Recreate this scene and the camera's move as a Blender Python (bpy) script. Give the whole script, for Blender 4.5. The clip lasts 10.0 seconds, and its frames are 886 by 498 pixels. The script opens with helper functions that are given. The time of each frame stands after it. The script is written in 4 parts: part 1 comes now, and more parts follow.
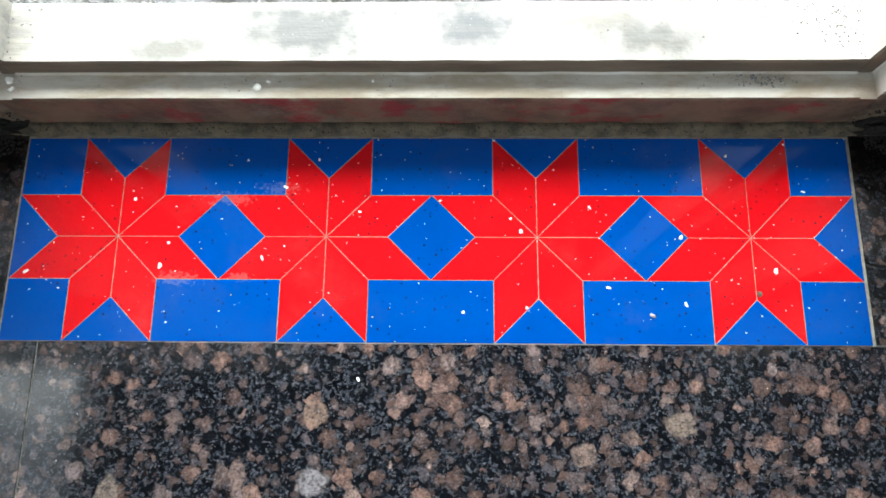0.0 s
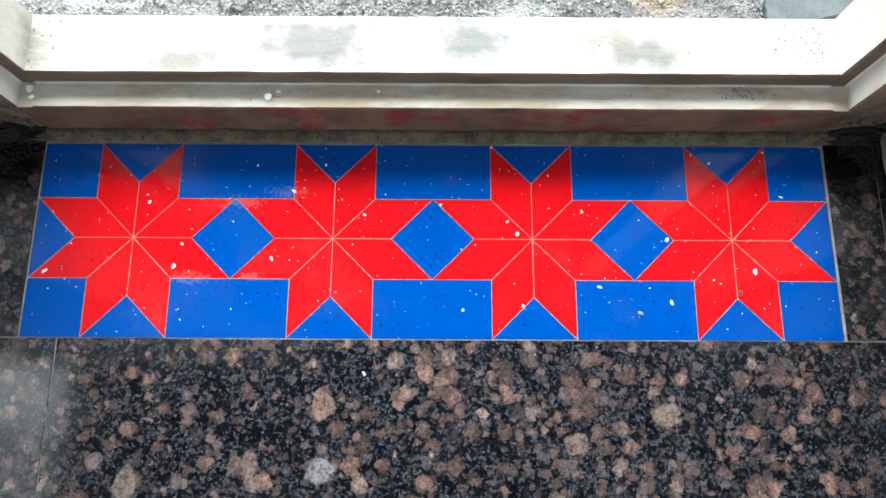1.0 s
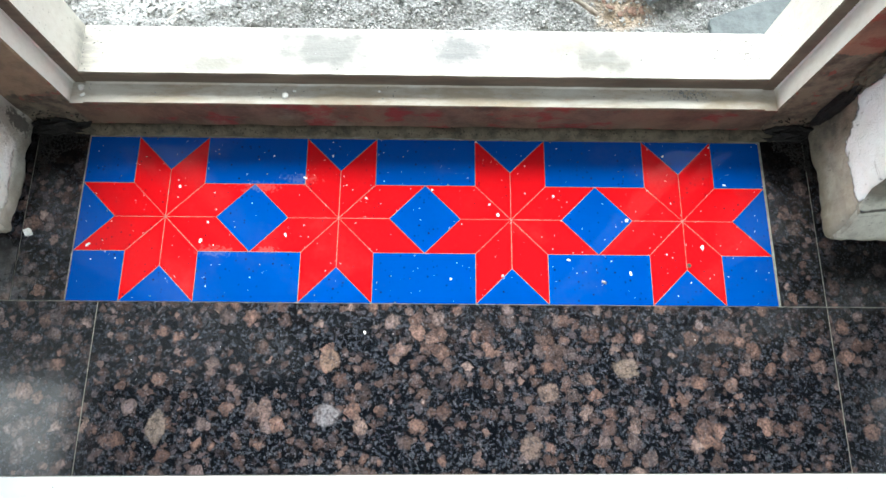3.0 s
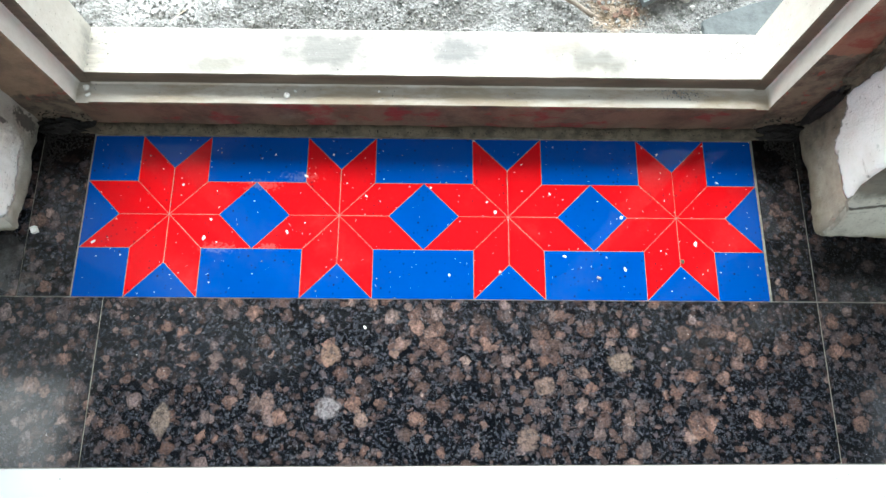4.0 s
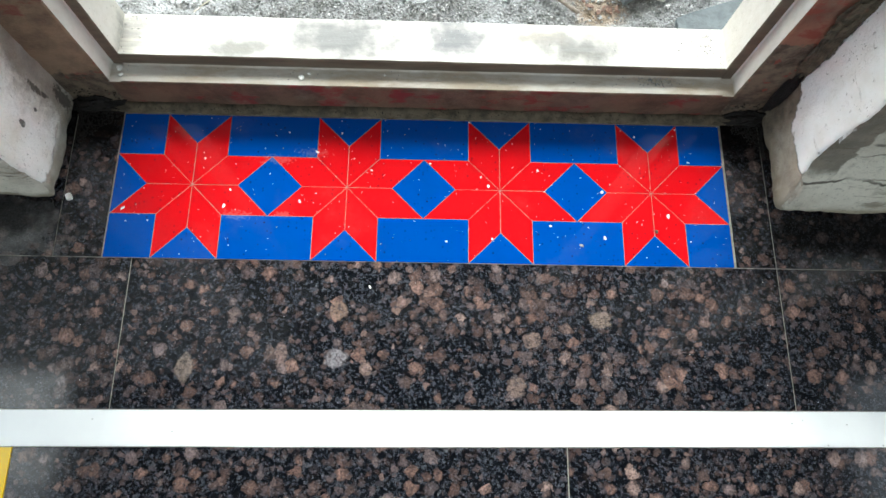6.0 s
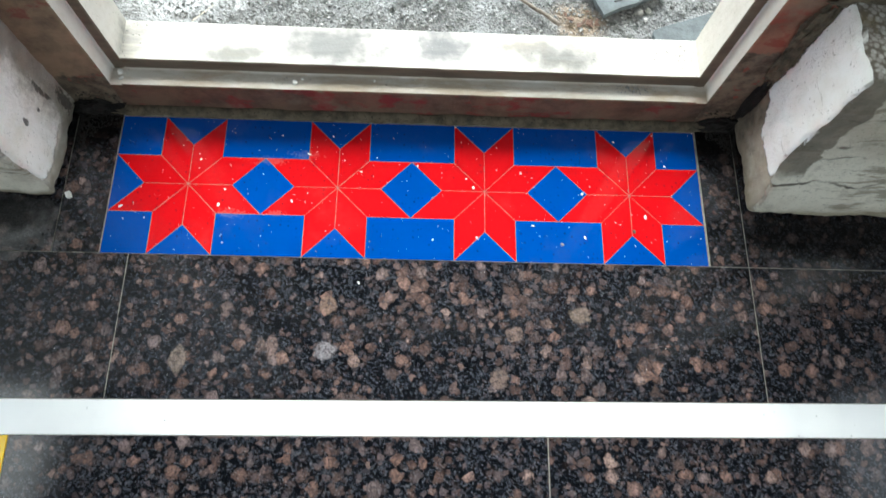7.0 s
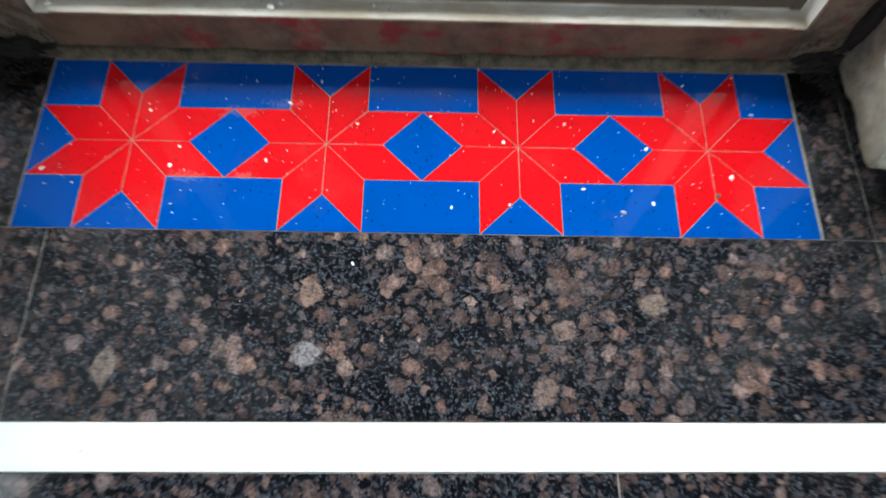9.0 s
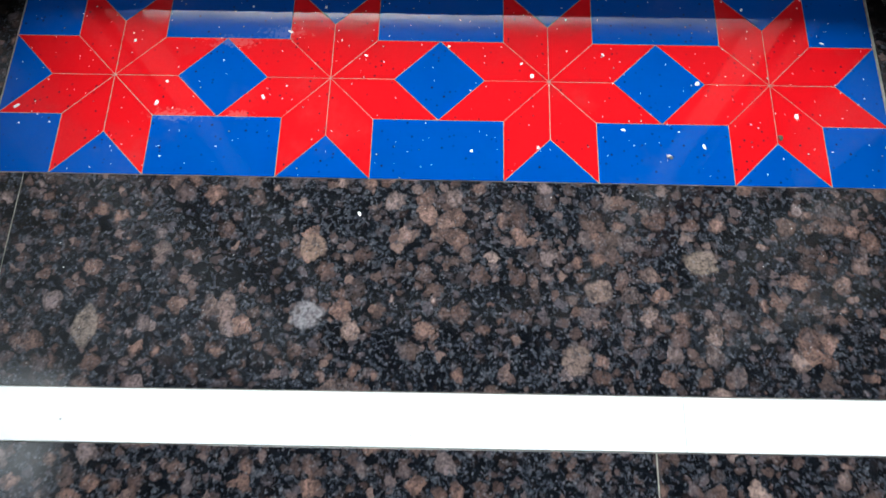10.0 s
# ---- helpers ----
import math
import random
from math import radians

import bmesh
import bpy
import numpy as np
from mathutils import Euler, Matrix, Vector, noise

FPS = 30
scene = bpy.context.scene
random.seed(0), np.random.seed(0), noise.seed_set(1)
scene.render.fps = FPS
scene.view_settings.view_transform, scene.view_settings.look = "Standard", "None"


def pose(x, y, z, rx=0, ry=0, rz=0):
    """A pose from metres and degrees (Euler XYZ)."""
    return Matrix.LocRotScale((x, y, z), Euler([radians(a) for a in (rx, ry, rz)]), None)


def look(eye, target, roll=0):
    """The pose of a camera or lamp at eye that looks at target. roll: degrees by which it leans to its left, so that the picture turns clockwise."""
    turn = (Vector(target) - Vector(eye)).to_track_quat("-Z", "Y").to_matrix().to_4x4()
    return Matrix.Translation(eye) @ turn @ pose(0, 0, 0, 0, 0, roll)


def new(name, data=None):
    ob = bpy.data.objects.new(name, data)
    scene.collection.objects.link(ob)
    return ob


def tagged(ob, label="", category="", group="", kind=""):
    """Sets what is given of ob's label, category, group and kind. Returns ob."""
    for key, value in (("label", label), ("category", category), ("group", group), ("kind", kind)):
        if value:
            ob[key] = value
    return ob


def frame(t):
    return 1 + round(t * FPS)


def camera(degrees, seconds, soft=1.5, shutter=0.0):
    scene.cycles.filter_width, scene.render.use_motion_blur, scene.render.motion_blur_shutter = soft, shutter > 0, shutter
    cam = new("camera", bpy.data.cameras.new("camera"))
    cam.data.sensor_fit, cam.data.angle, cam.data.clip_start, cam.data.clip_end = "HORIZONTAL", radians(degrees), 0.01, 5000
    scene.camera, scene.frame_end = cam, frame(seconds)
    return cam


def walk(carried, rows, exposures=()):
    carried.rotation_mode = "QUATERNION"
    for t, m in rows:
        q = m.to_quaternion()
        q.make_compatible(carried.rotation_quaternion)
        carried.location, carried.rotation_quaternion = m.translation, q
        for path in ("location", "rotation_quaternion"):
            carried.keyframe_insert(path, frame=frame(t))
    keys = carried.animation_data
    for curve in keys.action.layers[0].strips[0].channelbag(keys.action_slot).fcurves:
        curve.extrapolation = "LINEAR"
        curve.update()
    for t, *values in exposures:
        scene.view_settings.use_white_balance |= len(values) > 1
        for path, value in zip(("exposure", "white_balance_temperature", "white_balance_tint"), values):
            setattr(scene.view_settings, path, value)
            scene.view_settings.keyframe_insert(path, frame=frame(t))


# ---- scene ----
cam = camera(67.3, 10.0, shutter=0.5)
SKY, SUN, EXPOSURE = 0.195, 1.30, 1.66
PATH = [
    (0, (0.03, -0.068, 0.764), (-0.011, 0.387, -1.183), -4.8),
    (0.5, (0.014, -0.072, 0.788), (-0.026, 0.388, -1.158), -3.8),
    (1, (0.013, -0.075, 0.809), (0.013, 0.376, -1.14), 0.3),
    (1.5, (0.021, -0.096, 0.836), (-0.011, 0.375, -1.107), -3.4),
    (2, (0.018, -0.121, 0.869), (0.001, 0.365, -1.071), -1.2),
    (2.5, (0.017, -0.159, 0.9), (0.032, 0.387, -1.024), 2.1),
    (4, (0.017, -0.19, 0.935), (0.041, 0.355, -0.989), 2.9),
    (4.5, (0.019, -0.195, 0.95), (0.055, 0.351, -0.974), 3.8),
    (5, (0.01, -0.211, 0.969), (0.055, 0.366, -0.946), 5.0),
    (5.5, (0.004, -0.244, 1.004), (0.041, 0.32, -0.914), 3.9),
    (5.7, (0.005, -0.261, 1.006), (0.057, 0.297, -0.914), 6.2),
    (6.8, (0.005, -0.326, 1.042), (0.057, 0.345, -0.841), 5.0),
    (7, (0.015, -0.334, 1.042), (0.088, 0.309, -0.851), 7.5),
    (7.5, (0.003, -0.354, 1.048), (0.085, 0.27, -0.851), 8.3),
    (8, (-0.002, -0.37, 1.037), (0.093, 0.331, -0.834), 9.0),
    (8.1, (0.007, -0.357, 1.046), (0.087, 0.377, -0.813), 7.5),
    (8.3, (0.008, -0.358, 1.021), (0.105, 0.482, -0.792), 7.6),
    (8.5, (-0.02, -0.412, 0.967), (0.071, 0.505, -0.808), 6.0),
    (8.7, (0.007, -0.393, 0.906), (0.0, 0.433, -0.916), 0.1),
    (8.9, (0.028, -0.373, 0.8), (0.017, 0.444, -1.026), 0.3),
    (9, (0.012, -0.331, 0.75), (0.051, 0.434, -1.097), 3.6),
    (9.2, (0.012, -0.323, 0.683), (0.02, 0.452, -1.16), 2.4),
    (9.5, (0.026, -0.299, 0.633), (-0.012, 0.432, -1.228), -1.0),
    (10, (0.022, -0.296, 0.664), (-0.014, 0.326, -1.236), -1.9),
]
walk(cam, [(t, look(eye, target, roll)) for t, eye, target, roll in PATH], exposures=[(0, EXPOSURE, 6150, 0), (2.5, EXPOSURE + 0.12, 6150, 0), (4.5, EXPOSURE + 0.02, 6200, 0), (5.5, EXPOSURE - 0.18, 6200, 0), (8.5, EXPOSURE - 0.24, 6100, 0), (10, EXPOSURE - 0.32, 5950, 2)])

# ---- world, sun, exposure ----
SUN_ELEV, SUN_AZ = radians(42), radians(-9)
world = bpy.data.worlds.new("overcast_sky")
scene.world = world
world.use_nodes = True
wn, wl = world.node_tree.nodes, world.node_tree.links
wn.clear()
sky = wn.new("ShaderNodeTexSky")
sky.sky_type = "NISHITA"
sky.sun_disc = False
sky.sun_elevation, sky.sun_rotation = SUN_ELEV, SUN_AZ
sky.dust_density = 6.0
haze = wn.new("ShaderNodeHueSaturation")
haze.inputs["Saturation"].default_value = 0.25
bg = wn.new("ShaderNodeBackground")
bg.inputs["Strength"].default_value = SKY
wout = wn.new("ShaderNodeOutputWorld")
wl.new(sky.outputs[0], haze.inputs["Color"])
wl.new(haze.outputs[0], bg.inputs["Color"])
wl.new(bg.outputs[0], wout.inputs["Surface"])
sun = new("sun", bpy.data.lights.new("sun", "SUN"))
sun.data.energy, sun.data.angle, sun.data.color = SUN, radians(105), (1.0, 0.98, 0.95)
sun_dir = Vector((math.sin(SUN_AZ) * math.cos(SUN_ELEV), math.cos(SUN_AZ) * math.cos(SUN_ELEV), math.sin(SUN_ELEV)))
sun.matrix_world = look(sun_dir * 8, (0, 0, 0))


# ---- materials ----
class Nodes:
    """Short hand for building one node material."""

    def __init__(self, name):
        self.mat = bpy.data.materials.new(name)
        self.mat.use_nodes = True
        self.t = self.mat.node_tree
        self.t.nodes.clear()
        self.out = self.t.nodes.new("ShaderNodeOutputMaterial")
        self.b = self.t.nodes.new("ShaderNodeBsdfPrincipled")
        self.t.links.new(self.b.outputs[0], self.out.inputs["Surface"])
        self.pos = self.t.nodes.new("ShaderNodeNewGeometry").outputs["Position"]

    def put(self, sock, v):
        if isinstance(v, bpy.types.NodeSocket):
            self.t.links.new(v, sock)
        elif isinstance(v, (tuple, list)) and len(v) == 3 and sock.type == "RGBA":
            sock.default_value = (*v, 1)
        else:
            sock.default_value = v

    def set(self, **kw):
        for k, v in kw.items():
            self.put(self.b.inputs[k.replace("_", " ")], v)
        return self

    def math(self, op, a, b=0.0, c=0.0, clamp=False):
        n = self.t.nodes.new("ShaderNodeMath")
        n.operation, n.use_clamp = op, clamp
        for s, v in zip(n.inputs, (a, b, c)):
            self.put(s, v)
        return n.outputs[0]

    def vmath(self, op, a, b=(0, 0, 0), out=0):
        n = self.t.nodes.new("ShaderNodeVectorMath")
        n.operation = op
        self.put(n.inputs[0], a)
        self.put(n.inputs[1], b)
        return n.outputs[out]

    def scaled(self, v, s):
        return self.vmath("MULTIPLY", v, s)

    def noise(self, scale, detail=4.0, rough=0.55, vec=None, out=0):
        n = self.t.nodes.new("ShaderNodeTexNoise")
        self.put(n.inputs["Vector"], vec or self.pos)
        n.inputs["Scale"].default_value, n.inputs["Detail"].default_value, n.inputs["Roughness"].default_value = scale, detail, rough
        return n.outputs[out]

    def voronoi(self, scale, vec=None, rand=1.0):
        n = self.t.nodes.new("ShaderNodeTexVoronoi")
        self.put(n.inputs["Vector"], vec or self.pos)
        n.inputs["Scale"].default_value, n.inputs["Randomness"].default_value = scale, rand
        return n.outputs["Distance"], n.outputs["Color"]

    def step(self, v, lo, hi, a=0.0, b=1.0):
        n = self.t.nodes.new("ShaderNodeMapRange")
        n.interpolation_type = "SMOOTHSTEP"
        for k, x in (("Value", v), ("From Min", lo), ("From Max", hi), ("To Min", a), ("To Max", b)):
            self.put(n.inputs[k], x)
        return n.outputs[0]

    def mix(self, f, a, b, mode="MIX"):
        n = self.t.nodes.new("ShaderNodeMix")
        n.data_type, n.blend_type = "RGBA", mode
        for k, x in ((0, f), (6, a), (7, b)):
            self.put(n.inputs[k], x)
        return n.outputs[2]

    def ramp(self, f, stops, constant=False):
        n = self.t.nodes.new("ShaderNodeValToRGB")
        r = n.color_ramp
        r.interpolation = "CONSTANT" if constant else "LINEAR"
        while len(r.elements) < len(stops):
            r.elements.new(1.0)
        for e, (p, c) in zip(r.elements, stops):
            e.position, e.color = p, (*c, 1)
        self.put(n.inputs[0], f)
        return n.outputs[0]

    def t_grey(self, v):
        n = self.t.nodes.new("ShaderNodeCombineXYZ")
        for k in n.inputs:
            self.put(k, v)
        return n.outputs[0]

    def xyz(self, v=None):
        n = self.t.nodes.new("ShaderNodeSeparateXYZ")
        self.put(n.inputs[0], v or self.pos)
        return n.outputs

    def normal(self):
        return self.xyz(self.t.nodes.new("ShaderNodeNewGeometry").outputs["True Normal"])

    def rand(self):
        return self.t.nodes.new("ShaderNodeObjectInfo").outputs["Random"]

    def bump(self, h, strength=0.3, dist=0.002):
        n = self.t.nodes.new("ShaderNodeBump")
        n.inputs["Strength"].default_value, n.inputs["Distance"].default_value = strength, dist
        self.put(n.inputs["Height"], h)
        self.t.links.new(n.outputs[0], self.b.inputs["Normal"])
        return self

    def blob(self, x, y, z, sx, sy, sz, wob=0.5, edge=0.35, scale=40.0):
        """A ragged patch round a place: 1 inside, 0 outside."""
        d = self.vmath("SUBTRACT", self.pos, (x, y, z))
        d = self.vmath("DIVIDE", d, (sx, sy, sz))
        r = self.vmath("LENGTH", d, out=1)
        r = self.math("ADD", r, self.math("MULTIPLY", self.math("SUBTRACT", self.noise(scale, 3), 0.5), wob * 2))
        return self.step(r, 1.0 - edge, 1.0 + edge, 1.0, 0.0)


def granite(name, shift):
    m = Nodes(name)
    p = m.vmath("ADD", m.pos, shift)
    warp = m.vmath("SUBTRACT", m.noise(75, 4, 0.65, vec=p, out=1), (0.5, 0.5, 0.5))
    p1 = m.vmath("ADD", p, m.scaled(warp, (0.018, 0.018, 0.018)))
    flat = m.vmath("MULTIPLY", p1, (1, 1, 0.0))
    fine = m.noise(330, 4, 0.75, vec=p)
    zone = m.noise(7, 3, 0.5, vec=p)
    # dark ground mass: black mica, grey quartz and brown grains
    mica = m.noise(210, 5, 0.7, vec=p)
    cell = m.xyz(m.voronoi(230, flat)[1])[0]
    base = m.ramp(m.math("ADD", m.math("MULTIPLY", mica, 0.75), m.math("MULTIPLY", cell, 0.25)), [(0.0, (0.001, 0.0013, 0.002)), (0.44, (0.002, 0.0025, 0.004)), (0.53, (0.009, 0.011, 0.015)), (0.62, (0.042, 0.044, 0.050)), (0.75, (0.10, 0.094, 0.096))])
    # small crystals
    d2, c2 = m.voronoi(105, flat)
    s2 = m.xyz(c2)
    r2 = m.step(m.math("ADD", s2[1], m.math("SUBTRACT", zone, 0.5)), 0.08, 0.95, 0.12, 0.76)
    m2 = m.step(m.math("ADD", m.math("SUBTRACT", r2, d2), m.math("MULTIPLY", m.math("SUBTRACT", fine, 0.5), 0.5)), -0.06, 0.30)
    col2 = m.ramp(s2[0], [(0.0, (0.028, 0.023, 0.024)), (0.4, (0.105, 0.064, 0.050)), (0.7, (0.070, 0.060, 0.064)), (1.0, (0.19, 0.120, 0.094))])
    c = m.mix(m.math("MULTIPLY", m2, m.step(s2[2], 0.0, 0.9, 0.25, 0.95)), base, col2)
    # large rounded crystals
    d1, c1 = m.voronoi(49, flat)
    s1 = m.xyz(c1)
    r1 = m.step(m.math("ADD", s1[1], m.math("MULTIPLY", m.math("SUBTRACT", zone, 0.5), 0.8)), 0.08, 0.98, 0.04, 0.66)
    m1 = m.step(m.math("ADD", m.math("SUBTRACT", r1, d1), m.math("MULTIPLY", m.math("SUBTRACT", fine, 0.5), 0.30)), -0.02, 0.17)
    streak = m.noise(120, 6, 0.75, vec=m.vmath("MULTIPLY", p1, (1, 0.5, 1)))
    col1 = m.ramp(s1[0], [(0.0, (0.10, 0.068, 0.056)), (0.3, (0.21, 0.122, 0.092)), (0.55, (0.30, 0.178, 0.134)), (0.8, (0.20, 0.152, 0.143)), (1.0, (0.38, 0.255, 0.202))])
    col1 = m.mix(m.step(streak, 0.40, 0.62, 0.0, 0.72), col1, (0.040, 0.030, 0.027))
    core = m.step(d1, 0.0, 0.5, 1.12, 0.72)
    col1 = m.mix(1.0, col1, m.t_grey(core), "MULTIPLY")
    c = m.mix(m.math("MULTIPLY", m1, m.step(s1[2], 0.0, 0.7, 0.35, 1.0)), c, col1)
    for x, y, sx, sy, tint in ((-0.128, -0.152, 0.016, 0.014, (0.25, 0.225, 0.22)), (-0.127, -0.079, 0.013, 0.014, (0.24, 0.155, 0.11)),
                               (-0.353, -0.169, 0.013, 0.019, (0.23, 0.175, 0.135)), (0.145, -0.191, 0.014, 0.016, (0.20, 0.14, 0.11)),
                               (0.277, -0.088, 0.018, 0.013, (0.21, 0.155, 0.115)), (-0.211, -0.145, 0.009, 0.016, (0.21, 0.14, 0.115)), (0.171, -0.121, 0.014, 0.011, (0.22, 0.15, 0.115))):
        k = m.blob(x, y, 0, sx, sy, 1, 0.55, 0.16, 70)
        inner = m.mix(m.step(streak, 0.44, 0.66, 0.0, 0.9), tint, (0.07, 0.055, 0.05))
        c = m.mix(m.math("MULTIPLY", k, 0.9), c, inner)
    c = m.mix(m.step(m.noise(160, 5, 0.75, vec=m.vmath("ADD", p, (2, 5, 0))), 0.50, 0.66, 0.0, 0.75), c, m.mix(0.35, base, (0.02, 0.018, 0.02)))
    # dried slurry film and dust
    dust = m.step(m.noise(4.5, 5, 0.6, vec=p), 0.56, 0.85, 0.0, 0.03)
    dust = m.math("MAXIMUM", dust, m.math("MULTIPLY", m.blob(-0.68, 0.045, 0, 0.09, 0.045, 1, 0.9, 0.6, 22), 0.6))
    c = m.mix(dust, c, (0.20, 0.185, 0.16))
    c = m.mix(m.step(fine, 0.40, 0.66, 0.0, 0.7), c, m.mix(1.0, c, (0.30, 0.31, 0.35), "MULTIPLY"))
    gleam = m.math("MULTIPLY", m.step(m.xyz(m.voronoi(520, p)[1])[1], 0.92, 0.98), 0.3)
    c = m.mix(gleam, c, m.mix(0.6, c, (0.30, 0.29, 0.30)))
    c = m.mix(1.0, c, (1.03, 1.07, 1.16), "MULTIPLY")
    # mud and the shade of corners and wall feet, painted into the colour
    mud_shade = m.math("MAXIMUM", m.blob(0.545, 0.245, 0, 0.060, 0.060, 1, 0.5, 0.5, 30), m.blob(-0.548, 0.245, 0, 0.060, 0.060, 1, 0.5, 0.5, 30))
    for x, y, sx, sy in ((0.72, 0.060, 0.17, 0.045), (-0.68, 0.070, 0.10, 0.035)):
        mud_shade = m.math("MAXIMUM", mud_shade, m.math("MULTIPLY", m.blob(x, y, 0, sx, sy, 1, 0.9, 0.5, 26), 0.85))
    c = m.mix(m.math("MULTIPLY", mud_shade, 0.9), c, (0.004, 0.0035, 0.003))
    m.set(Base_Color=c, Roughness=m.math("ADD", m.math("MULTIPLY", dust, 1.2), m.step(m.noise(30, 4), 0.3, 0.8, 0.08, 0.15)), Specular_IOR_Level=m.math("MULTIPLY", m.math("SUBTRACT", 1.0, mud_shade), 0.58))
    m.bump(m.noise(9, 2), 0.03, 0.004)
    return m.mat


def glazed(name, colour, dark):
    m = Nodes(name)
    d, cc = m.voronoi(150)
    s = m.xyz(cc)
    black = m.math("MULTIPLY", m.step(d, 0.10, 0.30, 1.0, 0.0), m.math("MULTIPLY", m.step(s[0], 0.60, 0.74), m.step(m.noise(16, 3), 0.36, 0.55)))
    d2, cc2 = m.voronoi(150)
    s2 = m.xyz(cc2)
    lime = m.math("MULTIPLY", m.step(d2, 0.05, 0.16, 1.0, 0.0), m.step(s2[0], 0.955, 0.97))
    c = m.mix(m.step(m.noise(14, 4), 0.35, 0.75, 0.0, 0.22), colour, dark)
    c = m.mix(m.math("MULTIPLY", m.rand(), 0.12), c, dark)
    c = m.mix(m.math("MULTIPLY", black, 0.85), c, (0.012, 0.01, 0.02))
    c = m.mix(lime, c, (0.62, 0.58, 0.52))
    film = m.step(m.noise(7, 5, 0.65), 0.52, 0.85, 0.0, 0.06)
    c = m.mix(film, c, (0.55, 0.50, 0.46))
    for x, y, sx, sy in ((-0.184, 0.184, 0.020, 0.006), (-0.242, 0.172, 0.022, 0.006), (-0.298, 0.073, 0.020, 0.006), (-0.225, 0.076, 0.012, 0.004)):
        c = m.mix(m.math("MULTIPLY", m.blob(x, y, 0, sx, sy, 1, 2.6, 0.5, 190), 0.09), c, (0.62, 0.57, 0.52))
    m.set(Base_Color=c, Roughness=m.math("ADD", m.math("MULTIPLY", film, 1.2), 0.07), Specular_IOR_Level=0.3)
    m.bump(m.noise(12, 2), 0.025, 0.004)
    return m.mat


def grouting(name, colour, dark, scale=120):
    m = Nodes(name)
    c = m.mix(m.step(m.noise(scale, 4, 0.7), 0.3, 0.7), colour, dark)
    m.set(Base_Color=c, Roughness=0.9).bump(m.noise(500, 3), 0.5, 0.001)
    return m.mat


def primer_paint():
    m = Nodes("worn_white_primer")
    x, y, z = m.xyz()
    brush = m.noise(60, 5, 0.7, vec=m.vmath("MULTIPLY", m.pos, (0.12, 1.6, 1.0)))
    c = m.mix(m.step(brush, 0.35, 0.75, 0.0, 0.4), (0.63, 0.605, 0.555), (0.48, 0.44, 0.375))
    cloud = m.step(m.noise(9, 4, 0.6), 0.50, 0.72, 0.0, 0.55)
    c = m.mix(cloud, c, (0.36, 0.33, 0.28))
    pink = m.step(m.noise(6, 3, vec=m.vmath("ADD", m.pos, (3, 1, 7))), 0.56, 0.72, 0.0, 0.45)
    c = m.mix(pink, c, (0.55, 0.40, 0.36))
    # brown dust trodden into the rebate
    tread = m.math("MULTIPLY", m.step(z, 0.0712, 0.082, 1.0, 0.0), m.step(m.noise(21, 5, 0.7, vec=m.vmath("MULTIPLY", m.pos, (0.5, 1.5, 1))), 0.36, 0.66, 0.15, 0.8))
    c = m.mix(tread, c, (0.36, 0.285, 0.195))
    # sanded patches of bare filler on the sill
    for bx, by, sx, sy, tint in ((-0.135, 0.341, 0.080, 0.036, (0.115, 0.115, 0.122)), (0.047, 0.345, 0.046, 0.034, (0.120, 0.122, 0.138)),
                                 (0.25, 0.330, 0.065, 0.028, (0.130, 0.126, 0.118)), (-0.29, 0.318, 0.050, 0.016, (0.19, 0.183, 0.165)),
                                 (0.17, 0.35, 0.05, 0.012, (0.30, 0.27, 0.225)), (-0.463, 0.34, 0.025, 0.05, (0.42, 0.39, 0.34))):
        k = m.blob(bx, by, 0.1, sx, sy, 0.02, 0.8, 0.62, 38)
        grain = m.mix(m.step(brush, 0.4, 0.6, 0.0, 0.6), tint, (0.19, 0.19, 0.192))
        c = m.mix(m.math("MULTIPLY", k, 0.9), c, grain)
    d, cc = m.voronoi(190)
    fleck = m.math("MULTIPLY", m.step(d, 0.08, 0.2, 1.0, 0.0), m.step(m.xyz(cc)[0], 0.93, 0.95))
    c = m.mix(m.math("MULTIPLY", fleck, 0.6), c, (0.12, 0.09, 0.07))
    m.set(Base_Color=c, Roughness=0.62)
    m.bump(m.math("ADD", brush, m.noise(220, 3)), 0.35, 0.0015)
    return m.mat


